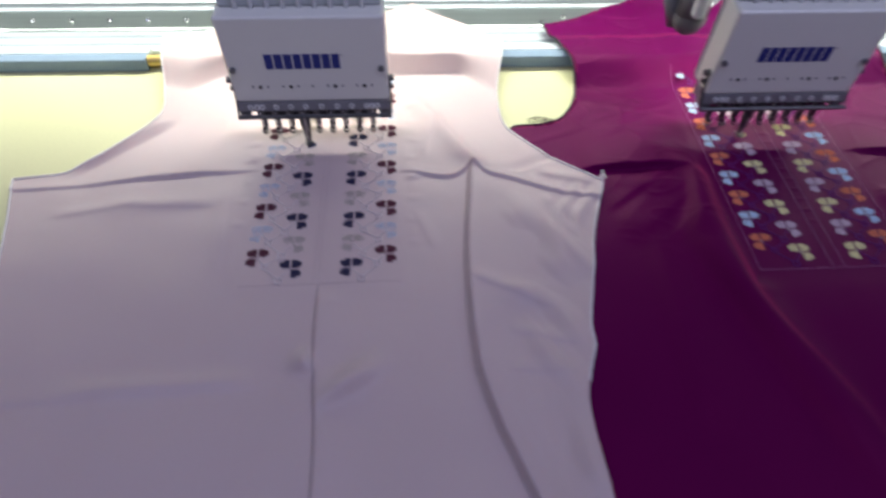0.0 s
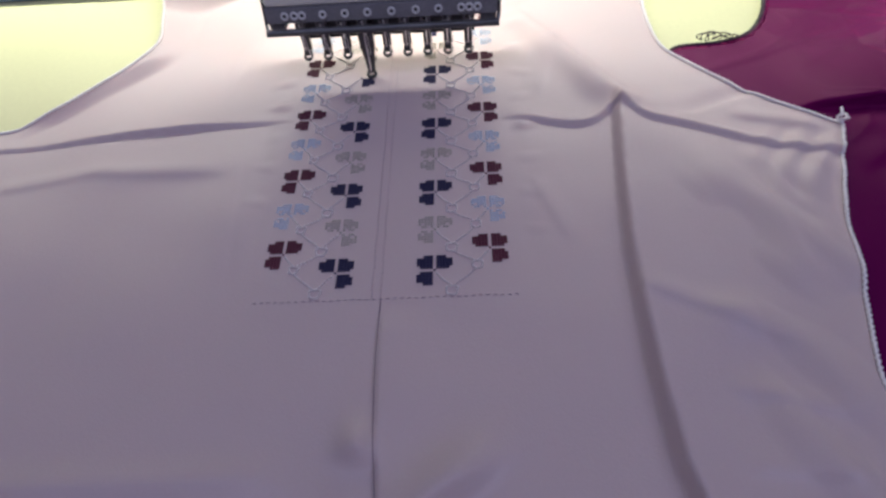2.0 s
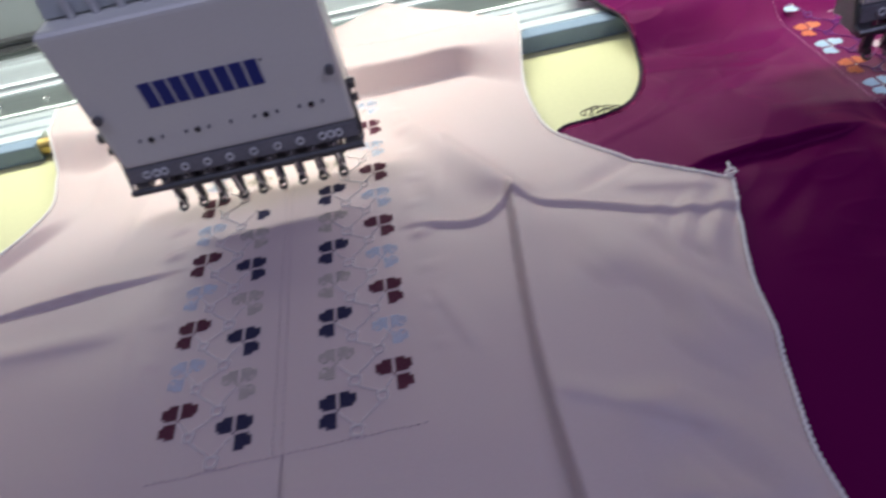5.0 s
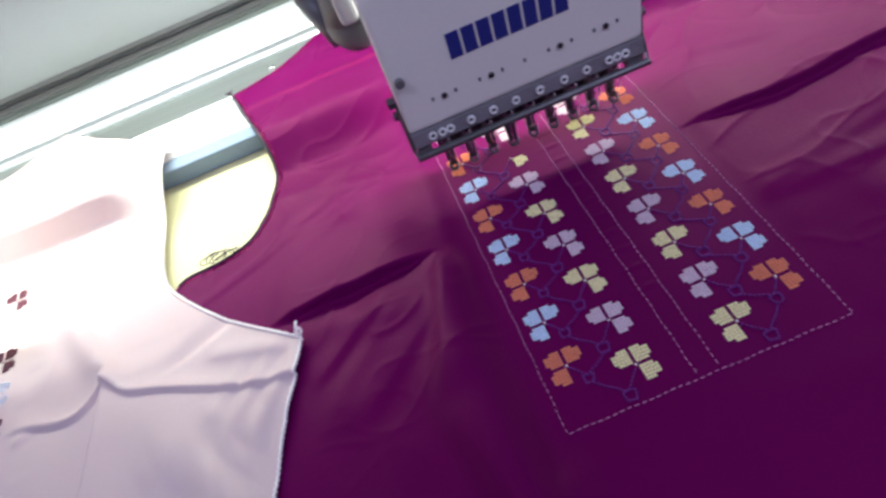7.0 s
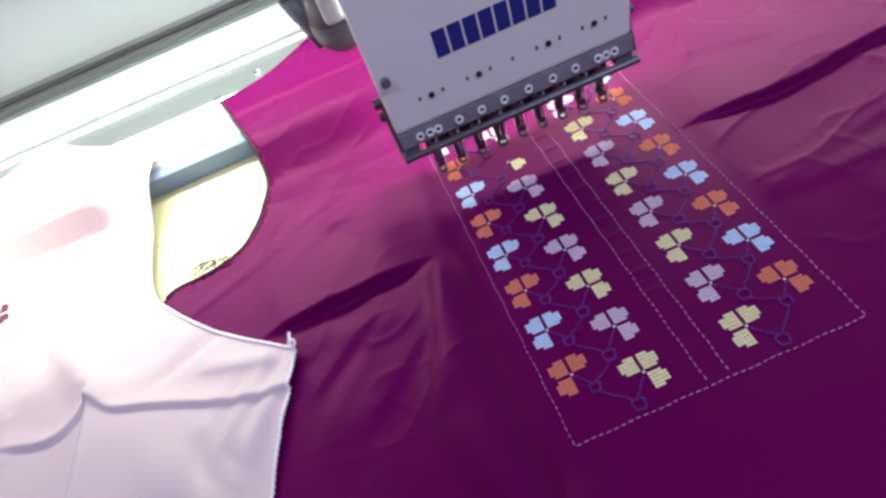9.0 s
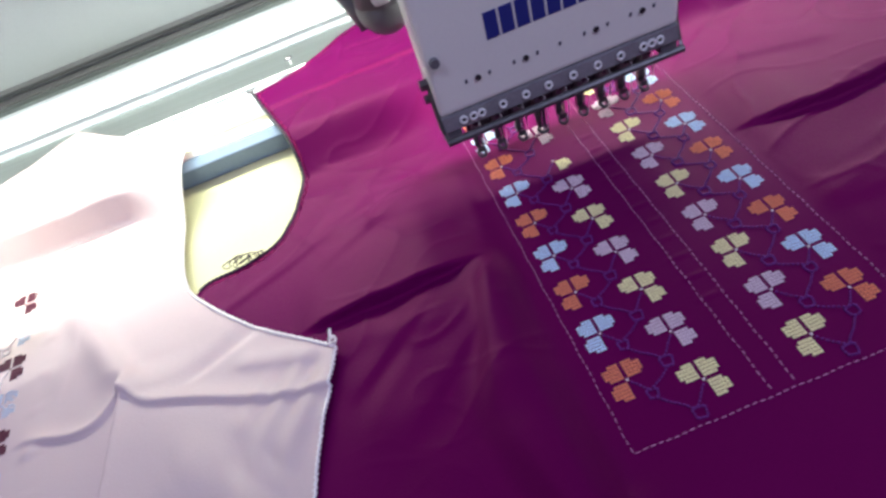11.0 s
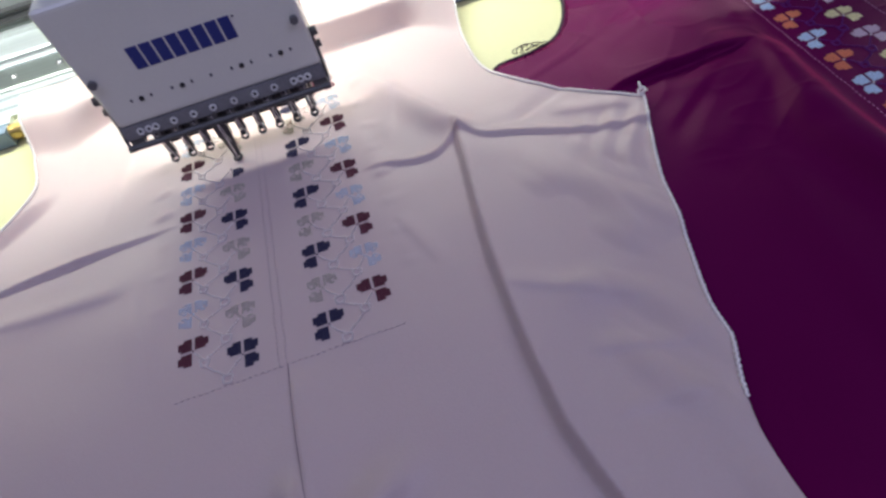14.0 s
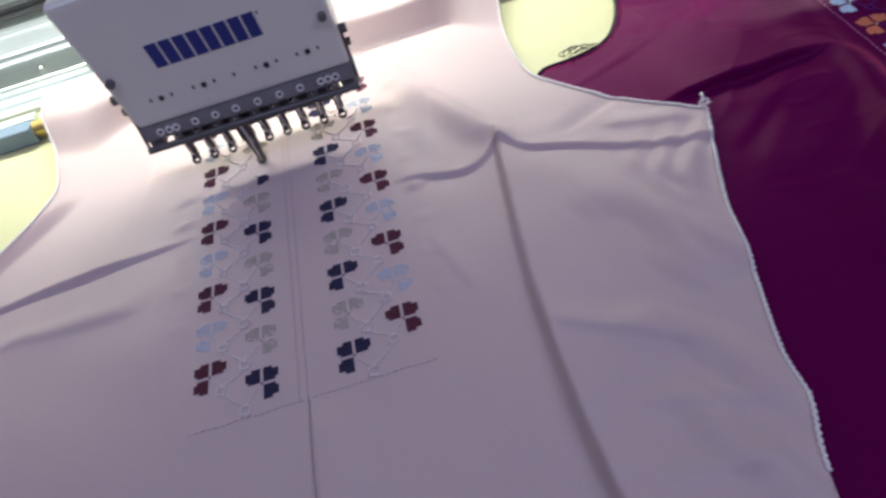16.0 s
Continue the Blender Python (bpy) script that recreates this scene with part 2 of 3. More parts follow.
def build_rear_rail():
    r = thing("guide_rail", label="bright anodised aluminium guide rail with a raised lip", category="rail")
    prof = [(0.439, -0.03), (0.439, 0.0085), (0.441, 0.010), (0.483, 0.010), (0.4845, 0.0145), (0.491, 0.0145), (0.4925, 0.010), (0.496, 0.007), (0.496, -0.03)]
    part("extrusion", extrude_profile(prof, X0, X1), ALU, r)
    # A black strip puts the dark depth of the slot into colour.
    part("dark_seal", extrude_profile([(0.428, -0.03), (0.428, -0.002), (0.439, -0.002), (0.439, -0.03)], X0, X1), BLACK, r, "black strip standing in for the shade in the slot")
    r.rotation_euler = (0, 0, radians(RAIL_TURN))
    return r


def build_beam():
    b = thing("machine_beam", label="grey enamelled machine frame behind the rails with an LED strip", category="machine frame")
    part("front_panel", box(X0, X1, 0.532, 0.58, -0.03, 0.42, 0.004), PANEL, b)
    part("lower_ledge", extrude_profile([(0.4965, -0.03), (0.4965, 0.004), (0.508, 0.004), (0.5095, 0.010), (0.519, 0.010), (0.519, -0.03)], X0, X1), STEEL, b, "dull steel ledge")
    # The shadowed gap below the panel is drawn as a solid dark strip.
    part("shadow_gap", extrude_profile([(0.5195, -0.03), (0.5195, 0.012), (0.5315, 0.012), (0.5315, -0.03)], X0, X1), MOTOR_GREY, b, "dark strip standing in for the shadowed gap")
    part("edge_trim", extrude_profile([(0.527, 0.0165), (0.5255, 0.020), (0.5315, 0.022), (0.5315, 0.0165)], X0, X1), MOTOR_GREY, b, "dark edge trim")
    part("top_beam", box(X0, X1, 0.38, 0.58, 0.4205, 0.60, 0.006), BODY, b)
    for x in [x + d for x in LED_X for d in (-0.17, 0.14)]:
        part("lamp_arm", box(x, x + 0.03, LED_Y + 0.0305, LED_Y + 0.060, LED_Z + 0.0005, 0.4202), BODY, b)
        part("lamp_bracket", box(x, x + 0.03, LED_Y - 0.015, LED_Y + 0.0298, LED_Z + 0.0165, LED_Z + 0.021), BODY, b)
    for x in LED_X:
        part("lamp_housing", box(x - 0.19, x + 0.19, LED_Y - 0.022, LED_Y + 0.022, LED_Z - 0.004, LED_Z + 0.016, 0.003), COVER, b, "white strip-light housing")
    b.rotation_euler = (0, 0, radians(RAIL_TURN))
    return b


build_table(), build_rails(), build_rear_rail(), build_beam()


# ---- pantograph bar, which carries the cloth ----
def build_bar():
    p = thing("pantograph_bar", label="blue-grey square frame bar with a brass coupling on the table", category="frame bar")
    prof = [(0.2990, 0.0012), (0.2990, 0.0148), (0.2996, 0.0155), (0.3124, 0.0155), (0.3145, 0.0135), (0.3145, 0.0012)]
    for name, a, b in (("bar", X0 + 0.05, -0.228), ("bar", -0.199, X1 - 0.05)):
        part(name, extrude_profile(prof, a, b), BLUE_BAR, p)
        lip = [(0.3150, 0.0105), (0.3150, 0.0150), (0.3250, 0.0150), (0.3250, 0.0105)]
        part("slide_lip", extrude_profile(lip, a, b), ALU, p, "pale aluminium lip along the bar")
    part("coupling", rod((-0.2281, 0.3085, 0.0085), (-0.1989, 0.3085, 0.0085), 0.0070, sides=20), BRASS, p, "brass coupling sleeve")
    return p


BAR = build_bar()


# ---- cloth ----
def curve_points(points, steps=6):
    """A closed outline through (x, y, corner) points, rounded where corner is 0."""
    out, n = [], len(points)
    for i in range(n):
        p0, p1, p2, p3 = (np.array(points[(i + k) % n][:2], float) for k in (-1, 0, 1, 2))
        if points[i][2]:
            p0 = 2 * p1 - p2
        if points[(i + 1) % n][2]:
            p3 = 2 * p2 - p1
        for s in range(steps):
            u = s / steps
            out.append(0.5 * (2 * p1 + (p2 - p0) * u + (2 * p0 - 5 * p1 + 4 * p2 - p3) * u * u + (3 * p1 - p0 - 3 * p2 + p3) * u ** 3))
    return [tuple(p) for p in out]


def clip_cell(poly, x0, x1, y0, y1):
    for axis, value, keep in ((0, x0, 1), (0, x1, -1), (1, y0, 1), (1, y1, -1)):
        out = []
        for i, b in enumerate(poly):
            a = poly[i - 1]
            ina, inb = keep * (a[axis] - value) >= 0, keep * (b[axis] - value) >= 0
            if ina != inb:
                u = (value - a[axis]) / (b[axis] - a[axis])
                out.append((a[0] + u * (b[0] - a[0]), a[1] + u * (b[1] - a[1])))
            if inb:
                out.append(b)
        poly = out
        if not poly:
            break
    return poly


def inside(poly, x, y):
    c = False
    for i, (bx, by) in enumerate(poly):
        ax, ay = poly[i - 1]
        if (ay > y) != (by > y) and x < (bx - ax) * (y - ay) / (by - ay) + ax:
            c = not c
    return c


def grid_lines(lo, hi, fine, coarse, start):
    """Lines from lo to hi: coarse up to start, fine beyond it."""
    out, v = [], lo
    while v < hi:
        out.append(v)
        v += fine if v >= start else coarse
    return out + [v]


def cloth_mesh(name, outline, shape, mat, step_x=0.0016, step_y=0.0013, start_y=-0.20):
    outline = outline[::-1]
    px, py = [p[0] for p in outline], [p[1] for p in outline]
    xs = grid_lines(min(px), max(px), step_x, step_x, min(px))
    ys = grid_lines(min(py), max(py), step_y, 0.004, start_y)
    gx, gy = np.array(xs), np.array(ys)
    touched = set()
    for i, b in enumerate(outline):
        a = outline[i - 1]
        m = max(2, int(math.dist(a, b) / step_y * 3))
        for k in range(m + 1):
            x, y = a[0] + (b[0] - a[0]) * k / m, a[1] + (b[1] - a[1]) * k / m
            ci, cj = int(np.searchsorted(gx, x, "right")) - 1, int(np.searchsorted(gy, y, "right")) - 1
            touched.update((ci + di, cj + dj) for di in (-1, 0, 1) for dj in (-1, 0, 1))
    index, verts, faces = {}, [], []

    def vert(x, y):
        key = (round(x, 6), round(y, 6))
        if key not in index:
            index[key] = len(verts)
            verts.append(shape(x, y))
        return index[key]

    for j in range(len(ys) - 1):
        row_in, y0, y1 = None, ys[j], ys[j + 1]
        for i in range(len(xs) - 1):
            x0, x1 = xs[i], xs[i + 1]
            if (i, j) in touched:
                row_in = None
                ids = []
                for p in clip_cell(outline, x0, x1, y0, y1):
                    v = vert(*p)
                    if v not in ids:
                        ids.append(v)
                if len(ids) > 2:
                    faces.append(ids)
            else:
                if row_in is None:
                    row_in = inside(outline, (x0 + x1) / 2, (y0 + y1) / 2)
                if row_in:
                    faces.append([vert(x0, y0), vert(x1, y0), vert(x1, y1), vert(x0, y1)])
    me = bpy.data.meshes.new(name)
    me.from_pydata(verts, [], faces)
    me.materials.append(mat)
    me.polygons.foreach_set("use_smooth", [True] * len(me.polygons))
    return me


def smooth(a, b, v):
    u = min(max((v - a) / (b - a), 0), 1)
    return u * u * (3 - 2 * u)


def bump(d, neg, pos):
    """A hump of height 1 at d = 0, neg and pos wide on its two sides."""
    return math.exp(-(d / (neg if d < 0 else pos)) ** 2)


def lap(d, front, back):
    """A lapped crease: a sharp front at d = 0 and a long slope behind it."""
    if d < 0:
        return smooth(-front, 0, d)
    return math.exp(-(d / back) ** 1.25)


def over_bar(y, start):
    """How the cloth rises over the frame bar and lies on the rails behind it."""
    return 0.0185 * smooth(start, 0.2990, y) - 0.0075 * smooth(0.327, 0.352, y) + 0.002 * smooth(0.385, 0.41, y)


def line_crease(x, y, a, b, high, wide):
    """A fine pressed line from a to b, fading at both ends."""
    ux, uy = b[0] - a[0], b[1] - a[1]
    far = math.hypot(ux, uy)
    s = ((x - a[0]) * ux + (y - a[1]) * uy) / far ** 2
    if s <= 0 or s >= 1:
        return 0.0
    d = ((x - a[0]) * -uy + (y - a[1]) * ux) / far
    return high * bump(d, wide, wide * 2.2) * smooth(0, 0.25, s) * smooth(1, 0.75, s)


def soft_noise(x, y, seed, scale=14.0):
    return noise.noise((x * scale + seed, y * scale - seed, seed))


def crumple(x, y, seed):
    """Fine branching ridges of creased cloth, 0 to 1."""
    a = 1 - abs(2.4 * noise.noise((x * 13 + 5 * y + seed, y * 24 - 7 * x, seed)))
    b = 1 - abs(2.4 * noise.noise((x * 22 - 9 * y - seed, y * 30 + 6 * x, seed + 3.3)))
    return max(0.0, a) ** 7 + 0.6 * max(0.0, b) ** 7


FOLD_Y = (-0.46, -0.30, -0.188, -0.145, -0.12, -0.095, -0.06, -0.02, 0.014, 0.05, 0.10, 0.135)
FOLD_X = (0.245, 0.202, 0.158, 0.142, 0.135, 0.1295, 0.1275, 0.1275, 0.1285, 0.1315, 0.1375, 0.141)


def pink_shape(x, y):
    z = 0.0032 + 0.0014 * smooth(0.09, 0.15, x)
    side = smooth(0.072, 0.085, abs(x + 0.002))
    lower = smooth(-0.012, -0.03, y)
    free = max(side, lower)
    z += free * 0.0017 * (soft_noise(x, y, 3.1) + 0.5 * soft_noise(x, y, 7.7, 30))
    # ironed crease across the chest
    if x < 0:
        yc, amount = 0.130 - 0.019 * smooth(-0.07, -0.30, x), smooth(-0.062, -0.10, x)
    else:
        yc = 0.124 - 0.010 * smooth(0.07, 0.115, x) + 0.014 * bump(x - 0.139, 0.012, 0.010) - 0.033 * smooth(0.14, 0.26, x)
        amount = smooth(0.062, 0.09, x)
    if x > 0:
        z += amount * 0.0034 * lap(y - yc, 0.0030, 0.0062)
    else:
        z += amount * (0.0020 + 0.0024 * bump(x + 0.145, 0.05, 0.03)) * lap(y - yc, 0.0016, 0.011)
    z += amount * 0.0016 * bump(y - yc + 0.035, 0.010, 0.012) * bump(x + 0.15, 0.05, 0.05)
    # standing fold down the side of the panel
    xf = float(np.interp(y, FOLD_Y, FOLD_X))
    tall = (0.0076 + 0.0034 * smooth(0.08, -0.15, y)) * smooth(0.146, 0.124, y)
    crest = max(0.0, 1 + (x - xf) / 0.0050) if x < xf else 0.50 * math.exp(-(x - xf) / 0.011) + 0.50 * math.exp(-((x - xf) / 0.036) ** 1.5)
    z += tall * crest
    shift = -0.0012 * smooth(0.142, 0.11, y) * bump(x - xf, 0.006, 0.012)
    # soft fold from its head to the collar
    if y > 0.12:
        along = (y - 0.132) / 0.103
        d = (x - (0.141 - 0.057 * along)) * 0.87 + 0.0
        z += 0.0065 * smooth(0.118, 0.145, y) * smooth(1.40, 0.65, along) * bump(d, 0.012, 0.008)
    # soft silky waves between the fold and the side seam
    z += 0.0072 * smooth(0.15, 0.18, x) * smooth(0.10, 0.05, y) * max(0.0, 0.12 + noise.noise((x * 40 + y * 20, y * 17 - x * 9, 5.3)))
    z += 0.0012 * smooth(-0.08, -0.11, x) * smooth(0.12, 0.08, y) * noise.noise((x * 26, y * 7, 8.3))
    # lifted edge of the neckline
    d = (x + 0.262) * 0.665 - (y - 0.130) * 0.747
    z += 0.0065 * smooth(0.012, 0.0, d) * smooth(-0.262, -0.235, x) * smooth(-0.160, -0.190, x) * smooth(0.12, 0.13, y)
    # puckers where the stitching pulls the cloth
    pull = max(0.0, math.sin(2 * math.pi * (y + 0.004 * soft_noise(x, y, 6.1, 40)) / 0.0272)) ** 2 * max(0.0, 0.35 + soft_noise(x, y, 9.9, 22))
    z += 0.0016 * bump(abs(x) - 0.079, 0.005, 0.008) * pull * smooth(0.02, 0.06, y)
    # puckers beside the side seam
    near = smooth(0.195, 0.235, x) * smooth(-0.02, 0.03, y) * smooth(0.115, 0.09, y)
    z += 0.0010 * near * math.sin(310 * x + 6 * math.sin(40 * y))
    z += 0.0050 * bump(x - 0.168 - 0.25 * (y + 0.02), 0.015, 0.02) * bump(y + 0.026, 0.016, 0.010)
    z += 0.0030 * smooth(-0.08, -0.13, y) * bump(x - 0.196, 0.012, 0.012)
    # seam below the panel, with gathered cloth beside it
    xs = -0.002 - 0.035 * (y + 0.012) + 0.002 * math.sin(30 * y)
    z += lower * 0.0032 * smooth(-0.001, 0.0022, x - xs) * bump(max(x - xs, 0), 0.02, 0.02)
    z += lower * 0.0105 * bump(y + 0.118 - 0.55 * (x - xs), 0.007, 0.014) * bump(x - xs - 0.03, 0.022, 0.02)
    z += lower * 0.0075 * bump(y + 0.085, 0.006, 0.012) * bump(x - xs + 0.006, 0.010, 0.006)
    z += 0.0016 * bump(y + 0.098 - 0.03 * x, 0.004, 0.014) * smooth(-0.02, -0.06, x)
    for a, b, high in (((-0.20, 0.088), (-0.10, 0.086), 0.0010), ((-0.26, 0.075), (-0.17, 0.092), 0.0009), ((0.165, 0.115), (0.255, 0.150), -0.0012), ((0.20, 0.118), (0.262, 0.098), 0.0014), ((0.225, 0.03), (0.205, 0.09), 0.0012), ((0.212, -0.01), (0.20, 0.06), 0.0010),
                       ((0.12, -0.005), (0.20, -0.045), 0.0016), ((0.15, -0.06), (0.21, -0.075), 0.0016), ((0.145, -0.095), (0.205, -0.10), 0.0012), ((0.09, 0.14), (0.11, 0.22), 0.0008), ((-0.13, 0.14), (-0.10, 0.27), 0.0006), ((-0.2, -0.10), (-0.03, -0.095), 0.0014), ((-0.09, 0.0), (-0.10, 0.10), 0.0006), ((0.08, 0.075), (0.10, 0.02), 0.0006)):
        z += 1.3 * line_crease(x, y, a, b, high, 0.0036)
    z += over_bar(y + 0.0175 * x + 0.010 * abs(soft_noise(x, 0.3, 4.4, 9)), 0.289 - 0.040 * smooth(0.13, 0.178, x) - 0.03 * smooth(-0.12, -0.18, x)) * (1.0 + 0.30 * bump(x - 0.02, 0.14, 0.10) + 0.22 * abs(soft_noise(x, 0.0, 2.2, 18)))
    z += 0.004 * smooth(0.33, 0.36, y) * (soft_noise(x, y, 5.0, 20) + 0.4)
    return (x + shift, y, z)


def purple_shape(x, y):
    z = 0.0012
    side = smooth(0.074, 0.088, abs(x + 0.001))
    lower = smooth(-0.014, -0.035, y)
    free = max(side, lower)
    hidden = smooth(-0.165, -0.20, x) * smooth(0.20, 0.16, y)
    z += free * 0.0007 * (1 + soft_noise(x, y, 11.3) + 0.5 * soft_noise(x, y, 17.7, 30))
    z += side * (1 - hidden) * 0.0009 * crumple(x, y, 13.4) * smooth(-0.02, 0.06, y)
    # ironed crease: the upper cloth laps over the lower
    if x < 0:
        yc, amount = 0.1205 - 0.0015 * bump(x + 0.15, 0.03, 0.03), smooth(-0.090, -0.128, x) * (1 - 0.55 * smooth(-0.16, -0.21, x))
    else:
        yc, amount = 0.1385 - 0.0065 * bump(x - 0.14, 0.05, 0.04), smooth(0.066, 0.115, x)
    z += (1 - smooth(-0.190, -0.212, x)) * amount * (0.0092 if x < 0 else 0.0064) * lap(y - yc, 0.0027, 0.045)
    z += (1 - hidden) * amount * 0.0022 * bump(y - yc + 0.028 + 0.25 * (x + 0.13), 0.010, 0.014) * bump(x + 0.15, 0.04, 0.05)
    # broad soft fold beside the panel
    xf = -0.099 + 0.05 * smooth(-0.02, -0.17, y) + 0.04 * smooth(-0.15, -0.4, y)
    z += 0.0085 * smooth(0.150, 0.115, y) * bump(x - xf, 0.020, 0.012) * (0.75 + 0.25 * math.cos(22 * y))
    z += 0.0012 * smooth(0.10, 0.14, y) * smooth(0.27, 0.17, y) * bump(x + 0.089 - 0.08 * (y - 0.13), 0.012, 0.008)
    for a, b, high, wide in (((-0.105, 0.115), (-0.195, 0.03), 0.0038, 0.0120), ((-0.15, 0.06), (-0.16, -0.16), 0.0040, 0.0140), ((-0.088, 0.125), (-0.120, 0.02), 0.0060, 0.0080), ((-0.134, 0.085), (-0.050, -0.215), 0.0075, 0.0120), ((0.10, 0.10), (0.20, -0.10), 0.0015, 0.012)):
        z += max(side, lower) * (1 - hidden) * line_crease(x, y, a, b, high, wide)
    # pleats across the placket
    z += 0.0009 * max(0.0, math.sin(2 * math.pi * y / 0.0136)) ** 6 * bump(x + 0.001, 0.006, 0.006) * smooth(0.03, 0.05, y) * smooth(0.20, 0.17, y)
    # faint creases on the upper chest
    z += free * 0.0007 * (bump(y - 0.185 - 0.35 * (x + 0.18), 0.003, 0.006) + bump(y - 0.215 + 0.30 * (x + 0.15), 0.003, 0.006)) * (x < 0)
    for a, b, high in (((-0.22, 0.145), (-0.10, 0.205), 0.0011), ((-0.20, 0.185), (-0.09, 0.178), 0.0009), ((-0.24, 0.16), (-0.15, 0.215), 0.0010), ((-0.19, 0.215), (-0.11, 0.235), 0.0008), ((-0.185, 0.26), (-0.10, 0.250), 0.0008),
                       ((-0.20, 0.06), (-0.115, 0.118), 0.0022), ((-0.17, 0.03), (-0.105, 0.085), 0.0016), ((0.08, 0.085), (0.20, 0.108), 0.0006), ((0.066, 0.066), (0.24, 0.064), 0.0018), ((0.09, 0.20), (0.18, 0.175), 0.0010), ((0.10, 0.24), (0.17, 0.255), 0.0009)):
        z += (1 - hidden) * 1.1 * line_crease(x, y, a, b, high, 0.0050)
    z += free * 0.0016 * bump(y - 0.085 - 0.2 * (x - 0.15), 0.006, 0.012) * (x > 0)
    z += over_bar(y + 0.0175 * (x + 0.45) + 0.010 * abs(soft_noise(x, 0.3, 8.1, 9)), 0.256) * (1.0 + 0.22 * abs(soft_noise(x, 0.0, 9.2, 18)))
    z += 0.004 * smooth(0.33, 0.36, y) * (soft_noise(x, y, 15.0, 20) + 0.4)
    return (x, y, z)


def on_cloth(shape, x, y, lift=0.0):
    a, b, c = shape(x, y)
    return (a, b, c + lift)


PITCH = 0.0272
ROWS = 10
CELL = 0.00172


def stitch_grid(cells, w, d, h):
    """One low pillow for each stitch of the cells, in one mesh."""
    bm = bmesh.new()
    for i, j in cells:
        x, y = i * CELL, j * CELL
        lo = [bm.verts.new((x + sx * w / 2, y + sy * d / 2, 0)) for sx, sy in ((-1, -1), (1, -1), (1, 1), (-1, 1))]
        hi = [bm.verts.new((x + sx * w * 0.22, y + sy * d * 0.22, h)) for sx, sy in ((-1, -1), (1, -1), (1, 1), (-1, 1))]
        bm.faces.new(hi)
        for k in range(4):
            bm.faces.new((lo[k], lo[(k + 1) % 4], hi[(k + 1) % 4], hi[k]))
    return bm


def petal_cells(sx, sy):
    """A petal of five by five stitches in one quarter of the flower, its outer corner stepped away."""
    gone = {(4, 4), (3, 4), (4, 0)}
    return [(sx * (i + 1.0), sy * (j + 1.0)) for i in range(5) for j in range(5) if (i, j) not in gone]


QUARTER = {"ul": (-1, 1), "ur": (1, 1), "lr": (1, -1), "ll": (-1, -1)}
PETAL = {}
for mat in (MAROON, NAVY, SKY, TAN, ORANGE, YELLOW, LILAC):
    for q, (sx, sy) in QUARTER.items():
        PETAL[mat.name, q, False] = mesh_of(stitch_grid(petal_cells(sx, sy), CELL * (1.0 if mat in (MAROON, NAVY) else 0.93), CELL * (1.0 if mat in (MAROON, NAVY) else 0.88), 0.0006), "petal", mat)
        sparse = [c for k, c in enumerate(petal_cells(sx, sy)) if k % 11 != 5]
        PETAL[mat.name, q, True] = mesh_of(stitch_grid(sparse, CELL * 0.92, CELL * 0.40, 0.00045), "petal", mat)
CENTRE = {m.name: mesh_of(stitch_grid([(0, 0)], CELL * 0.7, CELL * 0.7, 0.0006), "flower", m) for m in (WHITE_THREAD, NAVY, MAROON, SKY, TAN)}


def flower(parent, shape, x, y, mat, petals, open_work, centre):
    f = part("flower", CENTRE[centre.name], None, parent)
    f.location = on_cloth(shape, x, y, 0.0002)
    for p in petals:
        part("petal", PETAL[mat.name, p, open_work], None, f)
    return f


def dashes(shape, points, length, gap, width, height):
    """Running stitches along a line of (x, y) points."""
    bm = bmesh.new()
    for a, b in zip(points, points[1:]):
        far = math.dist(a, b)
        n = max(1, round(far / (length + gap)))
        ux, uy = (b[0] - a[0]) / far, (b[1] - a[1]) / far
        for k in range(n):
            s = (k + 0.5) * far / n
            wob = 0.00022 * math.sin(7.3 * k + 90 * a[0])
            cx, cy = a[0] + ux * s - uy * wob, a[1] + uy * s + ux * wob
            l = length * (0.92 + 0.12 * math.sin(3.7 * k))
            lo, hi = [], []
            for sx, sy in ((-1, -1), (1, -1), (1, 1), (-1, 1)):
                px, py = cx + ux * sx * l / 2 - uy * sy * width / 2, cy + uy * sx * l / 2 + ux * sy * width / 2
                lo.append(bm.verts.new(on_cloth(shape, px, py, 0.0001)))
                hi.append(bm.verts.new(on_cloth(shape, cx + (px - cx) * 0.7, cy + (py - cy) * 0.7, 0.0005 + height)))
            bm.faces.new(hi)
            for k4 in range(4):
                bm.faces.new((lo[k4], lo[(k4 + 1) % 4], hi[(k4 + 1) % 4], hi[k4]))
    return bm


def trapezoid(x, y, s):
    return [(x - 0.7 * s, y - 0.8 * s), (x + 0.7 * s, y - 0.8 * s), (x + s, y + 0.7 * s), (x - s, y + 0.7 * s), (x - 0.7 * s, y - 0.8 * s)]


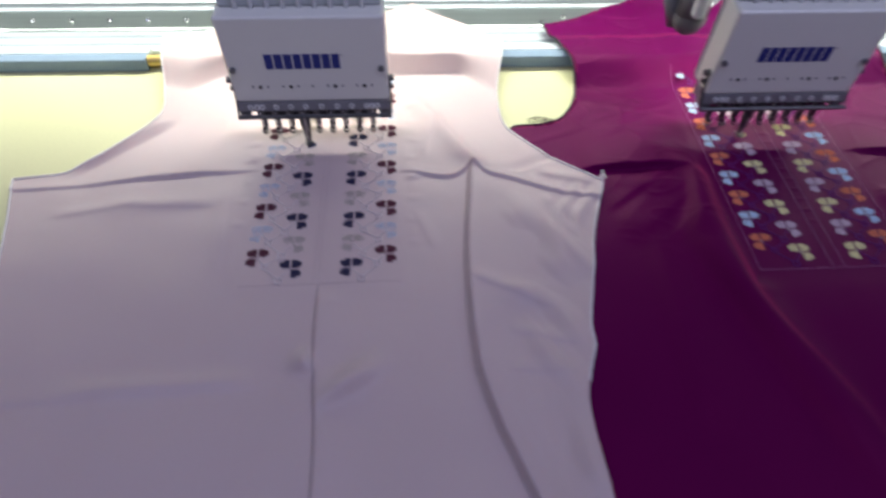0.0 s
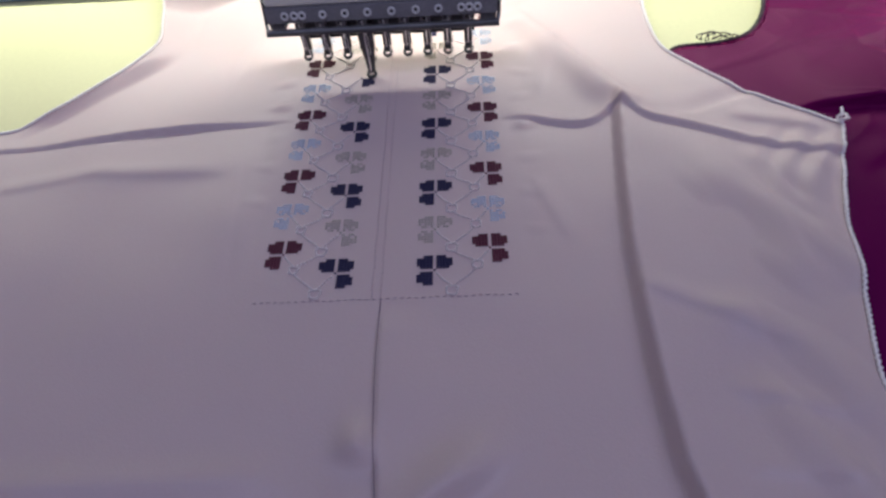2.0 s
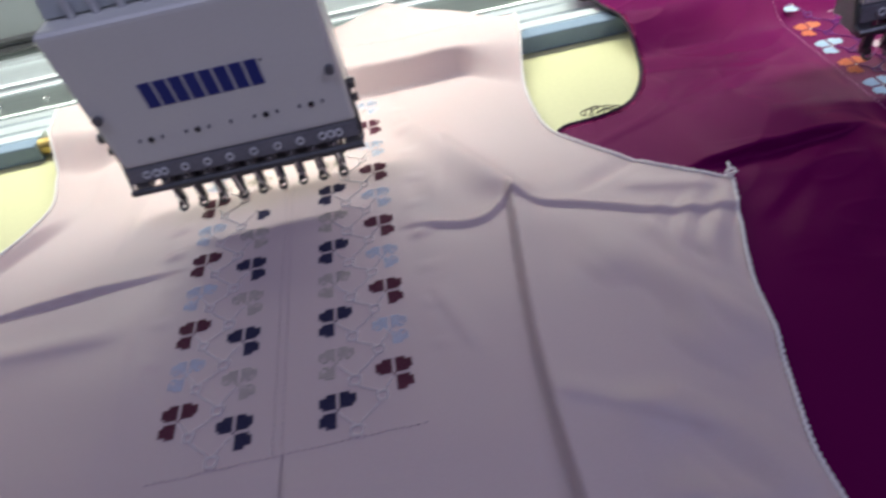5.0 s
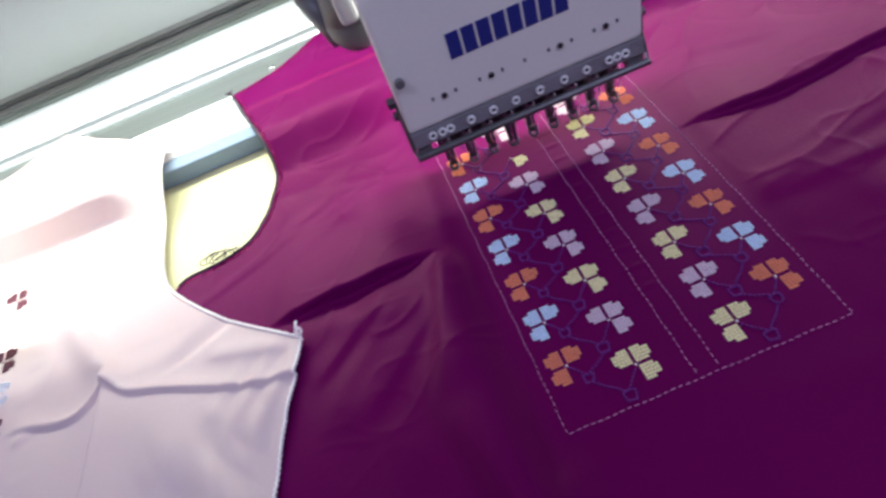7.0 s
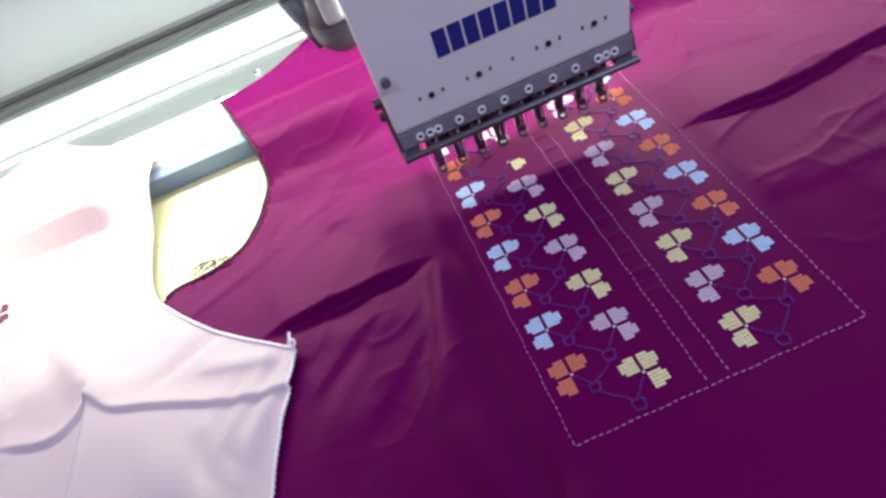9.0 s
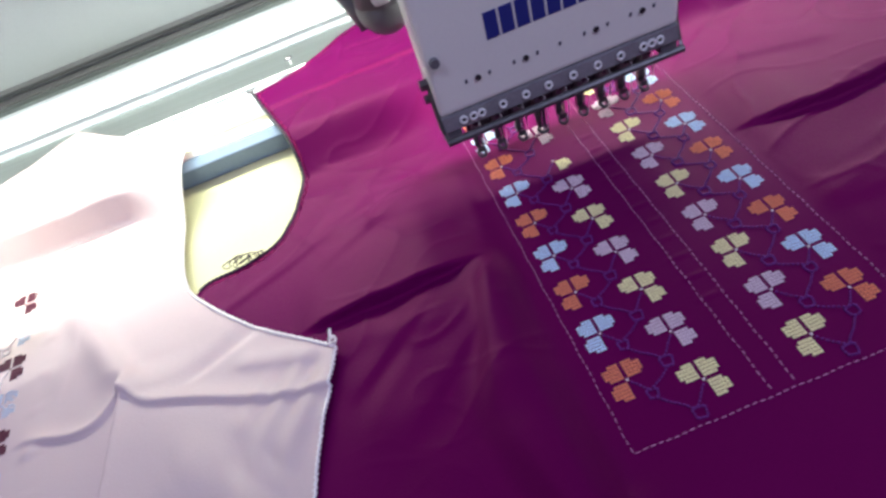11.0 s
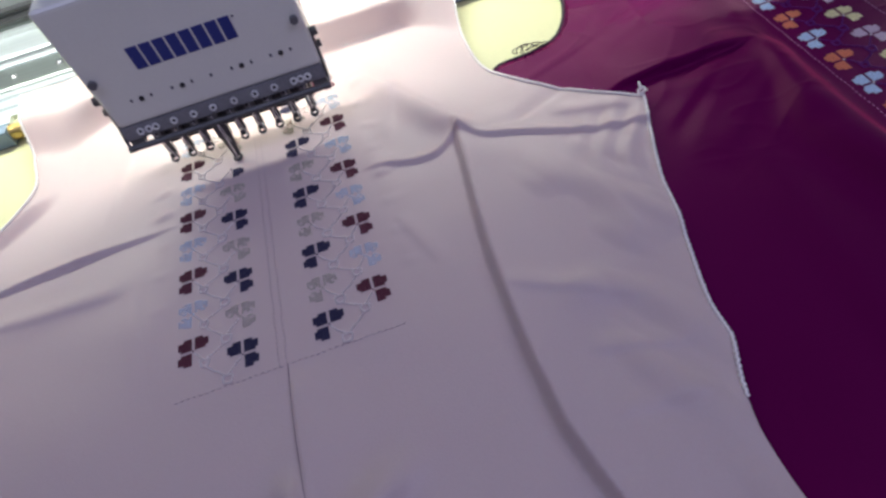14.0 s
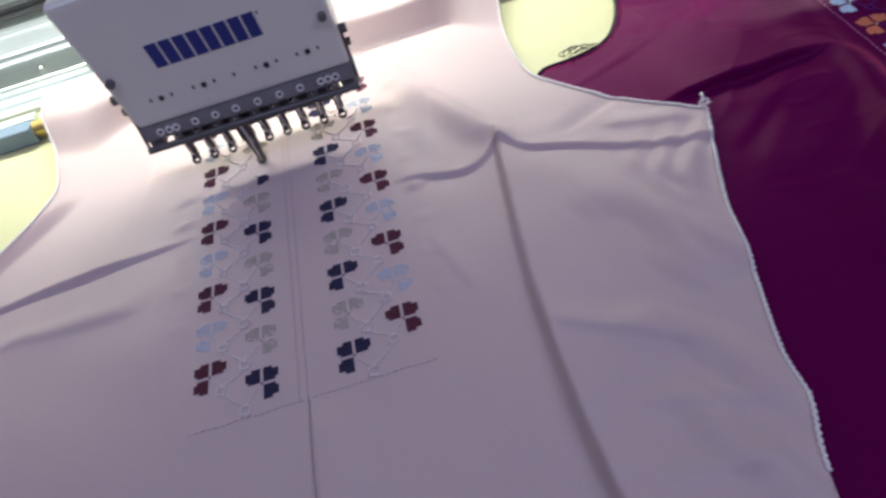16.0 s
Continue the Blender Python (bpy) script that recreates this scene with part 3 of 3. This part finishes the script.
def embroider(g, shape, scheme, vine_mat):
    """Four columns of three-petalled flowers on both sides of the placket, joined by stitched vines."""
    even_out, odd_out, even_in, odd_in, open_odd, centre = scheme
    for k in range(ROWS):
        even = k % 2 == 0
        out, inn = (even_out, even_in) if even else (odd_out, odd_in)
        op = open_odd and not even
        y = k * PITCH
        flower(g, shape, -0.058, 0.0210 + y, out, ("ul", "ur", "ll"), op, centre or out)
        flower(g, shape, 0.054, 0.0210 + y, out, ("ul", "ur", "lr"), op, centre or out)
        flower(g, shape, 0.0245, 0.0077 + y, inn, ("ul", "ur", "ll"), op, centre or inn)
        if k != 8:
            flower(g, shape, -0.028, 0.0077 + y, inn, ("ul", "ur", "lr") if k != 6 else ("lr",), op, centre or inn)
        for s in (-1, 1):
            fx = lambda v: -0.002 + s * v
            mid, low, nxt = (fx(0.0490), 0.0105 + y), (fx(0.0355), -0.0050 + y), (fx(0.0355), -0.0050 + y + PITCH)
            stems = [[(fx(0.0555), 0.0195 + y), (mid[0], mid[1] + 0.0022)], [(fx(0.0268), 0.0060 + y), (low[0], low[1] + 0.0024)], [(mid[0], mid[1] - 0.0022), (low[0] + s * 0.0012, low[1] + 0.0024)]]
            if k < ROWS - 1:
                stems.append([(mid[0] - s * 0.0012, mid[1] + 0.0022), (nxt[0], nxt[1] - 0.0024)])
            for line in stems:
                part("vine_stem", dashes(shape, line, 0.0014, 0.0005, 0.0010, 0.0005), vine_mat, g)
            part("vine_bud", dashes(shape, trapezoid(*mid, 0.0028), 0.0013, 0.0004, 0.0010, 0.0005), vine_mat, g)
            part("vine_bud", dashes(shape, trapezoid(*low, 0.0031), 0.0013, 0.0004, 0.0010, 0.0005), vine_mat, g)


def overlock(g, shape, outline, a, b, mat, r=0.0009, label="", out=1):
    """Overlock thread looped round a stretch of the raw edge."""
    n = len(outline)
    pts = [outline[i % n] for i in range(a, b + 1)]
    far, line = 0.0, []
    for p, q in zip(pts, pts[1:]):
        d = math.dist(p, q)
        if d < 1e-6:
            continue
        m = max(1, int(d / 0.0011))
        nx, ny = -out * (q[1] - p[1]) / d, out * (q[0] - p[0]) / d
        for k in range(m):
            u = k / m
            s = 0.0006 * math.sin((far + u * d) / 0.0030 * 2 * math.pi)
            x, y = p[0] + u * (q[0] - p[0]), p[1] + u * (q[1] - p[1])
            line.append(on_cloth(shape, x + nx * s, y + ny * s, r * 0.55))
        far += d
    return part("overlock_edge", tube(line, r, sides=5), mat, g, label, True)


def add_thickness(ob, depth):
    m = ob.modifiers.new("cloth_thickness", "SOLIDIFY")
    m.thickness, m.offset = depth, -1.0
    return ob


def build_pink():
    g = thing("pink_dress_front", label="creased pale pink satin dress front, half embroidered, on the table", category="garment")
    pts = [(0.085, 0.410, 1), (0.190, 0.328, 1), (0.186, 0.294, 0), (0.1765, 0.245, 0), (0.177, 0.194, 0), (0.192, 0.167, 0), (0.222, 0.135, 0), (0.2655, 0.1005, 1),
           (0.244, 0.040, 0), (0.2315, -0.013, 0), (0.221, -0.055, 0), (0.2195, -0.078, 1), (0.2085, -0.110, 0), (0.2045, -0.150, 0), (0.212, -0.30, 0), (0.225, -0.46, 1),
           (-0.25, -0.46, 1), (-0.243, -0.16, 0), (-0.255, -0.07, 0), (-0.285, 0.05, 0), (-0.306, 0.126, 1), (-0.254, 0.136, 0), (-0.207, 0.178, 0), (-0.184, 0.215, 0), (-0.192, 0.262, 0),
           (-0.202, 0.330, 1), (-0.097, 0.412, 1), (-0.05, 0.388, 0), (-0.004, 0.372, 0), (0.036, 0.382, 0)]
    outline = curve_points(pts)
    add_thickness(part("cloth", cloth_mesh("cloth", outline, pink_shape, PINK), None, g), 0.0006)
    overlock(g, pink_shape, outline, 6, 72, WHITE_THREAD, 0.0010, "white overlock stitching")
    overlock(g, pink_shape, outline, 18 * 6, 25 * 6, WHITE_THREAD, 0.0010, "white overlock stitching")
    embroider(g, pink_shape, (MAROON, SKY, NAVY, TAN, True, None), PALE_THREAD)
    # The two upright grey stitch lines stand in for the placket's pintuck ridges.
    for line in ([(-0.070, -0.0095), (0.068, -0.0085)], [(-0.003, -0.009), (-0.003, 0.27)], [(-0.0075, -0.009), (-0.0075, 0.27)]):
        part("guide_stitch", dashes(pink_shape, line, 0.0024, 0.0012, 0.00028, 0.0001), SEAM_GREY, g)
    seam = [on_cloth(pink_shape, -0.002 - 0.035 * (y + 0.012) + 0.002 * math.sin(30 * y), y, 0.0002) for y in np.linspace(-0.010, -0.45, 150)]
    part("centre_seam", tube(seam, 0.00035, sides=5), SEAM_SHADE, g, "stitched centre seam with its line of shade in the dark colour")
    tuft = bmesh.new()
    base = Vector(on_cloth(pink_shape, 0.2650, 0.1015, 0.001))
    knot = [base + Vector((0.0021 * math.cos(2.6 * a), 0.0020 * math.sin(1.9 * a) + 0.0012, 0.0022 + 0.0016 * math.sin(3.1 * a))) for a in np.linspace(0, 6.28, 60)]
    tube(knot, 0.0007, tuft, 5)
    tube([base + Vector((-0.0006 + 0.0012 * u, 0.002 + 0.0055 * u, 0.0025 + 0.0035 * u * (1.6 - u))) for u in (0, 0.35, 0.7, 1)], 0.0009, tuft, 5)
    part("thread_tuft", tuft, WHITE_THREAD, g, "small knot of white thread")
    return g


def build_purple():
    g = thing("purple_dress_front", (0.4535, 0.0009, 0), label="dark magenta-purple satin dress front panel with bright floral embroidery", category="garment")
    pts = [(-0.055, 0.432, 1), (-0.105, 0.402, 0), (-0.208, 0.360, 1), (-0.1975, 0.318, 0), (-0.1855, 0.268, 0), (-0.1915, 0.231, 0), (-0.2105, 0.200, 0), (-0.2395, 0.189, 0), (-0.2655, 0.186, 0), (-0.285, 0.160, 0),
           (-0.300, 0.118, 1), (-0.285, 0.02, 0), (-0.255, -0.1, 0), (-0.245, -0.25, 0), (-0.25, -0.46, 1), (0.26, -0.46, 1), (0.255, -0.1, 0), (0.272, 0.02, 0), (0.298, 0.125, 1), (0.252, 0.160, 0), (0.207, 0.206, 0),
           (0.190, 0.236, 0), (0.177, 0.272, 0), (0.186, 0.315, 0), (0.198, 0.378, 1), (0.055, 0.432, 1), (0.0, 0.385, 0)]
    outline = curve_points(pts)
    add_thickness(part("cloth", cloth_mesh("cloth", outline, purple_shape, PURPLE), None, g), 0.0006)
    overlock(g, purple_shape, outline, 12, 49, BLACK_THREAD, 0.0011, "black overlock stitching", -1)
    overlock(g, purple_shape, outline, 18 * 6, 24 * 6, BLACK_THREAD, 0.0011, "black overlock stitching", -1)
    embroider(g, purple_shape, (ORANGE, SKY, YELLOW, LILAC, False, WHITE_THREAD), VIOLET)
    for line in ([(-0.072, -0.0105), (0.070, -0.0105)], [(-0.072, -0.0105), (-0.072, 0.276)], [(0.070, -0.0105), (0.070, 0.276)], [(-0.006, -0.008), (-0.006, 0.276)], [(0.005, -0.008), (0.005, 0.276)]):
        part("guide_stitch", dashes(purple_shape, line, 0.0025, 0.0011, 0.00034, 0.0002), ROSE, g, "rose running stitch")
    tangle = bmesh.new()
    for k in range(4):
        base = Vector(on_cloth(purple_shape, -0.243 + 0.0055 * k, 0.1915, 0.0014))
        tube([base + Vector((0.0055 * math.cos(a + 0.8 * k) + 0.002 * math.sin(3 * a), 0.0020 + 0.0028 * math.sin(a * 1.6 + 1.3 * k), 0.0016 + 0.0014 * math.sin(2 * a))) for a in np.linspace(0, 5.6, 22)], 0.0004, tangle, 5)
    part("loose_thread", tangle, BLACK_THREAD, g, "loose black thread loops")
    corner = bmesh.new()
    for k in range(4):
        base = Vector(on_cloth(purple_shape, -0.208, 0.360, 0.001))
        a = 1.2 + 0.6 * k
        tube([base + Vector((math.cos(a) * 0.005 * u, math.sin(a) * 0.004 * u, 0.004 * u * (1.5 - u))) for u in (0, 0.35, 0.7, 1)], 0.0005, corner, 5)
    part("loose_thread", corner, BLACK_THREAD, g)
    return g


PINK_DRESS, PURPLE_DRESS = build_pink(), build_purple()


# ---- embroidery heads ----
NEEDLES, NEEDLE_X, NEEDLE_STEP = 9, -0.0537, 0.01342
NEEDLE_Y = 0.1665
ACTIVE = 3


def presser_foot():
    """A dark bar that ends in an open ring round the needle."""
    bm = bmesh.new()
    box(-0.0026, 0.0026, -0.0016, 0.0016, 0.006, 0.034, bm=bm)
    box(-0.0022, 0.0022, -0.0042, 0.0016, 0.0030, 0.0068, bm=bm)
    tube([(0.0023 * math.cos(a), -0.0042 + 0.0023 * math.sin(a), 0.0014 + 0.0014 * (math.sin(a) + 1)) for a in np.linspace(0, 2 * math.pi, 15)[:-1]], 0.0011, bm, 6, True)
    return mesh_of(bm, "presser_foot", DARK)


def active_foot():
    """The working foot: a wide tapering holder with a bright ring low on the cloth."""
    bm = bmesh.new()
    ring = [(0.0026 * math.cos(a), -0.0044 + 0.0026 * math.sin(a), 0.0014 + 0.0008 * (math.sin(a) + 1)) for a in np.linspace(0, 2 * math.pi, 15)[:-1]]
    tube(ring, 0.0012, bm, 6, True)
    for x0, x1, top in ((-0.0012, -0.0040, 0.036), (0.0012, 0.0036, 0.034)):
        rod((x0, -0.0028, 0.0026), (x1, -0.0004, top), 0.0013, bm, 8, 0.0024)
    box(-0.0024, 0.0024, -0.0012, 0.0012, 0.008, 0.036, bm=bm)
    return mesh_of(bm, "presser_foot", DARK)


FOOT, ACTIVE_FOOT = presser_foot(), active_foot()


def build_head(x):
    h = thing("embroidery_head", (x, 0, 0), label="light grey nine-needle embroidery head with a blue printed name", category="embroidery machine head", group="row of embroidery heads")
    xl, xr, y0 = -0.0722, 0.0722, 0.1590
    # slightly tapering front cover
    part("front_cover", box(xl, xr, y0, y0 + 0.030, 0.0592, 0.1460, 0.0035, segments=3), COVER, h, "light grey enamel front cover")
    part("needle_case", box(xl + 0.004, xr - 0.004, y0 + 0.0302, y0 + 0.044, 0.052, 0.185, 0.004), BODY, h)
    part("arm_nose", box(xl + 0.022, xr - 0.022, y0 + 0.0442, y0 + 0.075, 0.166, 0.250, 0.006), BODY, h)
    part("lamp_holder", box(-0.048, 0.048, y0 + 0.066, y0 + 0.088, 0.1572, 0.1658, 0.002), COVER, h, "white lamp holder under the arm")
    part("upper_panel", extrude_profile([(y0 + 0.016, 0.1465), (y0 + 0.026, 0.178), (y0 + 0.030, 0.178), (y0 + 0.030, 0.1465)], xl + 0.003, xr - 0.003, 0.001), HEAD_SHADE, h)
    part("tension_box", box(xl + 0.002, xr - 0.002, y0 + 0.024, y0 + 0.0438, 0.1855, 0.260, 0.005), HEAD_SHADE, h)
    part("arm", box(xl + 0.022, xr - 0.022, y0 + 0.0752, 0.380, 0.166, 0.250, 0.012), BODY, h)
    part("arm_bracket", box(xl + 0.030, xr - 0.030, 0.3802, 0.545, 0.300, 0.410, 0.006), BODY, h)
    part("arm_neck", box(xl + 0.030, xr - 0.030, 0.330, 0.3798, 0.2505, 0.410, 0.006), BODY, h)
    for k in range(NEEDLES):
        nx = NEEDLE_X + k * NEEDLE_STEP
        part("needle_bar_top", rod((nx, y0 + 0.0145, 0.1461), (nx, y0 + 0.0145, 0.1560), 0.0020, sides=12), WASHER, h)
        foot = part("presser_foot", ACTIVE_FOOT if k == ACTIVE else FOOT, None, h)
        foot.location = (nx, NEEDLE_Y, 0.0195)
        if k == ACTIVE:
            h["active"] = foot.name
            part("needle", rod((0, -0.0052, 0.0015), (0, -0.0052, 0.040), 0.00055, sides=8), CHROME, foot)
            part("needle_clamp", box(-0.0050, 0.0050, -0.0036, 0.0018, 0.021, 0.040, 0.0008), DARK, foot)
        else:
            part("needle", rod((nx, NEEDLE_Y - 0.0052, 0.027), (nx, NEEDLE_Y - 0.0052, 0.052), 0.00050, sides=8), CHROME, h)
    for k in range(NEEDLES):
        nx = NEEDLE_X + k * NEEDLE_STEP
        strand = [(nx + 0.0022, NEEDLE_Y - 0.0062, 0.022), (nx + 0.0026, NEEDLE_Y - 0.0095, 0.036), (nx + 0.0012, y0 - 0.0036, 0.0500)]
        part("upper_thread", tube(strand, 0.00028, sides=5), WHITE_THREAD, h, "white upper thread")
    for k in range(8):
        kx = -0.049 + 0.014 * k
        part("tension_knob", rod((kx, y0 + 0.0238, 0.205), (kx, y0 + 0.008, 0.203), 0.0055, sides=16), COVER, h, "pale plastic tension knob")
    part("cap_screw", rod((0.002, y0 + 0.0195, 0.166), (0.002, y0 + 0.0165, 0.1655), 0.003, sides=14), CHROME, h)
    # lower plate with washers, guide rod and brackets
    part("lower_plate", extrude_profile([(y0 - 0.0005, 0.0597), (y0 - 0.0025, 0.0500), (y0 + 0.0220, 0.0460), (y0 + 0.0220, 0.0597)], xl, xr, 0.0006), PLATE, h)
    for wx in (-0.060, -0.054, -0.049, -0.036, -0.022, -0.008, 0.007, 0.022, 0.036, 0.050, 0.055, 0.060):
        part("washer", tube([(wx + 0.0019 * math.cos(a), y0 - 0.0022 + 0.0004 * math.sin(a), 0.0549 + 0.0019 * math.sin(a)) for a in np.linspace(0, 2 * math.pi, 15)[:-1]], 0.0008, None, 6, True), WASHER, h)
        part("washer_hole", rod((wx, y0 - 0.0012, 0.0549), (wx, y0 - 0.0021, 0.0548), 0.0014, sides=10), BLACK, h)
    part("guide_rod", rod((xl - 0.001, y0 - 0.005, 0.0455), (xr + 0.001, y0 - 0.005, 0.0455), 0.0023, sides=12), DARK, h, "dark steel rod")
    clamp = mesh_of(box(-0.0031, 0.0031, y0 + 0.0015, y0 + 0.0130, 0.0426, 0.0500, 0.0008), "bar_clamp", PLATE)
    peg = mesh_of(rod((0, y0 - 0.0005, 0.0478), (0, y0 + 0.0014, 0.0478), 0.0016, sides=12), "clamp_screw", CHROME)
    for k in range(NEEDLES):
        c = part("bar_clamp", clamp, None, h)
        c.location.x = NEEDLE_X + k * NEEDLE_STEP
        part("clamp_screw", peg, None, c)
    part("foot_rail", box(-0.058, 0.058, NEEDLE_Y + 0.0020, NEEDLE_Y + 0.012, 0.0310, 0.0426, 0.001), BLACK, h)
    # Fillers and a dark strip added to close the bright gap under the plate.
    for a, b in ((xl + 0.0005, -0.0625), (0.0615, xr - 0.0005)):
        part("end_block", box(a, b, y0 - 0.001, y0 + 0.014, 0.0428, 0.0500, 0.0008), PLATE, h)
    part("back_strip", box(xl + 0.004, xr - 0.004, y0 + 0.0150, y0 + 0.0190, 0.0444, 0.0468, 0.0005), DARK, h)
    for s, sx in ((-1, xl), (1, xr)):
        part("side_bracket", tube([(sx + s * 0.0008, y0 + 0.006, 0.078), (sx + s * 0.0012, y0 + 0.004, 0.060), (sx + s * 0.0010, y0 - 0.001, 0.049), (sx, y0 - 0.005, 0.0455)], 0.0011, sides=8), DARK, h)
        part("bracket_nut", rod((sx + s * 0.0002, y0 + 0.007, 0.080), (sx + s * 0.005, y0 + 0.007, 0.080), 0.0034, sides=6), DARK, h)
        part("bracket_nut", rod((sx + s * 0.0002, y0 + 0.008, 0.070), (sx + s * 0.0045, y0 + 0.008, 0.070), 0.0028, sides=6), DARK, h)
        part("cover_bolt", rod((sx - s * 0.0055, y0 + 0.0005, 0.0955), (sx - s * 0.0055, y0 - 0.0030, 0.0955), 0.0027, sides=16), MOTOR_GREY, h, "dark cap bolt")
    for k, sx in enumerate((-0.046, -0.018, 0.023, 0.050)):
        part("set_screw", rod((sx, y0 + 0.0004, 0.0765), (sx, y0 - 0.0008, 0.0765), 0.0017, sides=12), BLACK, h)
        for d in (-0.0068, 0.0068):
            part("print_mark", box(sx + d - 0.0007, sx + d + 0.0007, y0 - 0.0003, y0 + 0.0003, 0.0757, 0.0779), GREY_PRINT, h)
    part("print_mark", box(0.0013, 0.0027, y0 - 0.0003, y0 + 0.0003, 0.0757, 0.0779), GREY_PRINT, h)
    # printed name as plain blocks
    lx, n = -0.0365, 8
    step = 0.0680 / n
    for k in range(n):
        a = lx + k * step
        part("name_block", box(a, a + step * 0.84, y0 - 0.0003, y0 + 0.0003, 0.0955, 0.1105), BLUE_PRINT, h, "dark blue printed block")
    part("name_mark", box(0.0318, 0.0330, y0 - 0.0003, y0 + 0.0003, 0.1085, 0.1100), GREY_PRINT, h)
    return h


HEADS = [build_head(-0.0122), build_head(0.4383)]
for head, dy in zip(HEADS, (0.006, 0.0015)):
    head.location.y, head.rotation_euler = dy, (0, 0, radians(-0.57))


def build_motor():
    """Round trimmer motor with a slanted cover plate, beside the second head."""
    m = thing("trimmer_motor", (0.364, 0.238, 0.0), label="dark grey rounded motor with a slanted cover beside the head", category="motor")
    bm = bmesh.new()
    bmesh.ops.create_uvsphere(bm, u_segments=28, v_segments=16, radius=0.0165, matrix=Matrix.Translation((0, 0, 0.0975)) @ Matrix.Diagonal((1.05, 1, 1.15, 1)))
    rod((0, 0, 0.100), (0.002, 0.004, 0.135), 0.0168, bm, 28, 0.0150)
    part("housing", bm, MOTOR_GREY, m, "dark grey rounded housing", True)
    cover = bmesh.new()
    rod((-0.011, 0.004, 0.0860), (-0.020, 0.013, 0.116), 0.0075, cover, 20, 0.0085)
    bmesh.ops.create_uvsphere(cover, u_segments=20, v_segments=12, radius=0.0085, matrix=Matrix.Translation((-0.020, 0.013, 0.116)))
    part("slanted_cover", cover, MOTOR_GREY, m, "dark slanted cover", True)
    part("clamp", box(-0.007, 0.004, -0.022, -0.010, 0.106, 0.150, 0.003), WASHER, m, "bright metal clamp")
    part("mount", box(-0.010, 0.0240, -0.009, 0.012, 0.1352, 0.160, 0.003), BODY, m)
    return m


build_motor()


# ---- what moves ----
SHIFT = [
    (0, 0.0014, 0.0011),
    (0.5, 0.0027, -0.0034),
    (1, 0.0014, -0.0034),
    (1.5, 0.0007, -0.0003),
    (2, -0.0036, -0.0038),
    (2.5, -0.0045, -0.0061),
    (3, -0.0045, -0.0037),
    (3.2, -0.0034, -0.0030),
    (5.3, 0.0053, -0.0006),
    (5.5, -0.0007, -0.0021),
    (6, -0.0006, -0.0039),
    (6.5, -0.0005, -0.0030),
    (7, -0.0022, -0.0008),
    (7.5, 0.0012, -0.0022),
    (8, -0.0004, -0.0033),
    (8.5, 0.0016, -0.0038),
    (11, 0.0007, -0.0177),
    (11.5, 0.0009, -0.0108),
    (12, 0.0009, -0.0130),
    (12.5, -0.0026, -0.0138),
    (13, -0.0011, -0.0164),
    (13.5, -0.0030, -0.0129),
    (14, -0.0031, -0.0116),
    (14.5, -0.0020, -0.0119),
    (15, -0.0034, -0.0119),
    (15.5, -0.0037, -0.0151),
    (16, -0.0019, -0.0167),
]
FOOT_DOWN = {0.0: 1, 0.5: 0.6, 1.0: 1, 2.5: 0.8, 11.5: 0.6, 13.0: 1, 1.5: 0.9, 2.0: 1, 3.0: 0.9, 5.5: 0.5, 6.0: 1, 6.5: 1, 7.0: 0, 7.5: 0.9, 8.0: 0.6, 8.5: 0.6, 11.0: 0, 12.0: 1, 12.5: 0, 13.5: 0.9, 14.0: 1, 14.5: 1, 15.0: 1, 15.5: 1, 16.0: 1}


def motions():
    """The frame carries bar and cloth in small steps; the working foot of each head beats up and down."""
    for ob, x, y, turn in ((PINK_DRESS, 0.0, 0.0, 0.0), (PURPLE_DRESS, 0.4535, 0.0009, 0.05), (BAR, 0.0, 0.0, RAIL_TURN)):
        walk(ob, [(t, pose(x + dx, y + dy, 0, 0, 0, turn)) for t, dx, dy in SHIFT])
    for h in HEADS:
        foot = next(o for o in h.children if o.name == h["active"])
        rows = []
        for k in range(161):
            t = k / 10
            low = FOOT_DOWN.get(t, (k * 7) % 10 / 10)
            rows.append((t, pose(NEEDLE_X + ACTIVE * NEEDLE_STEP, NEEDLE_Y, 0.0195 - 0.0160 * low)))
        walk(foot, rows)


motions()
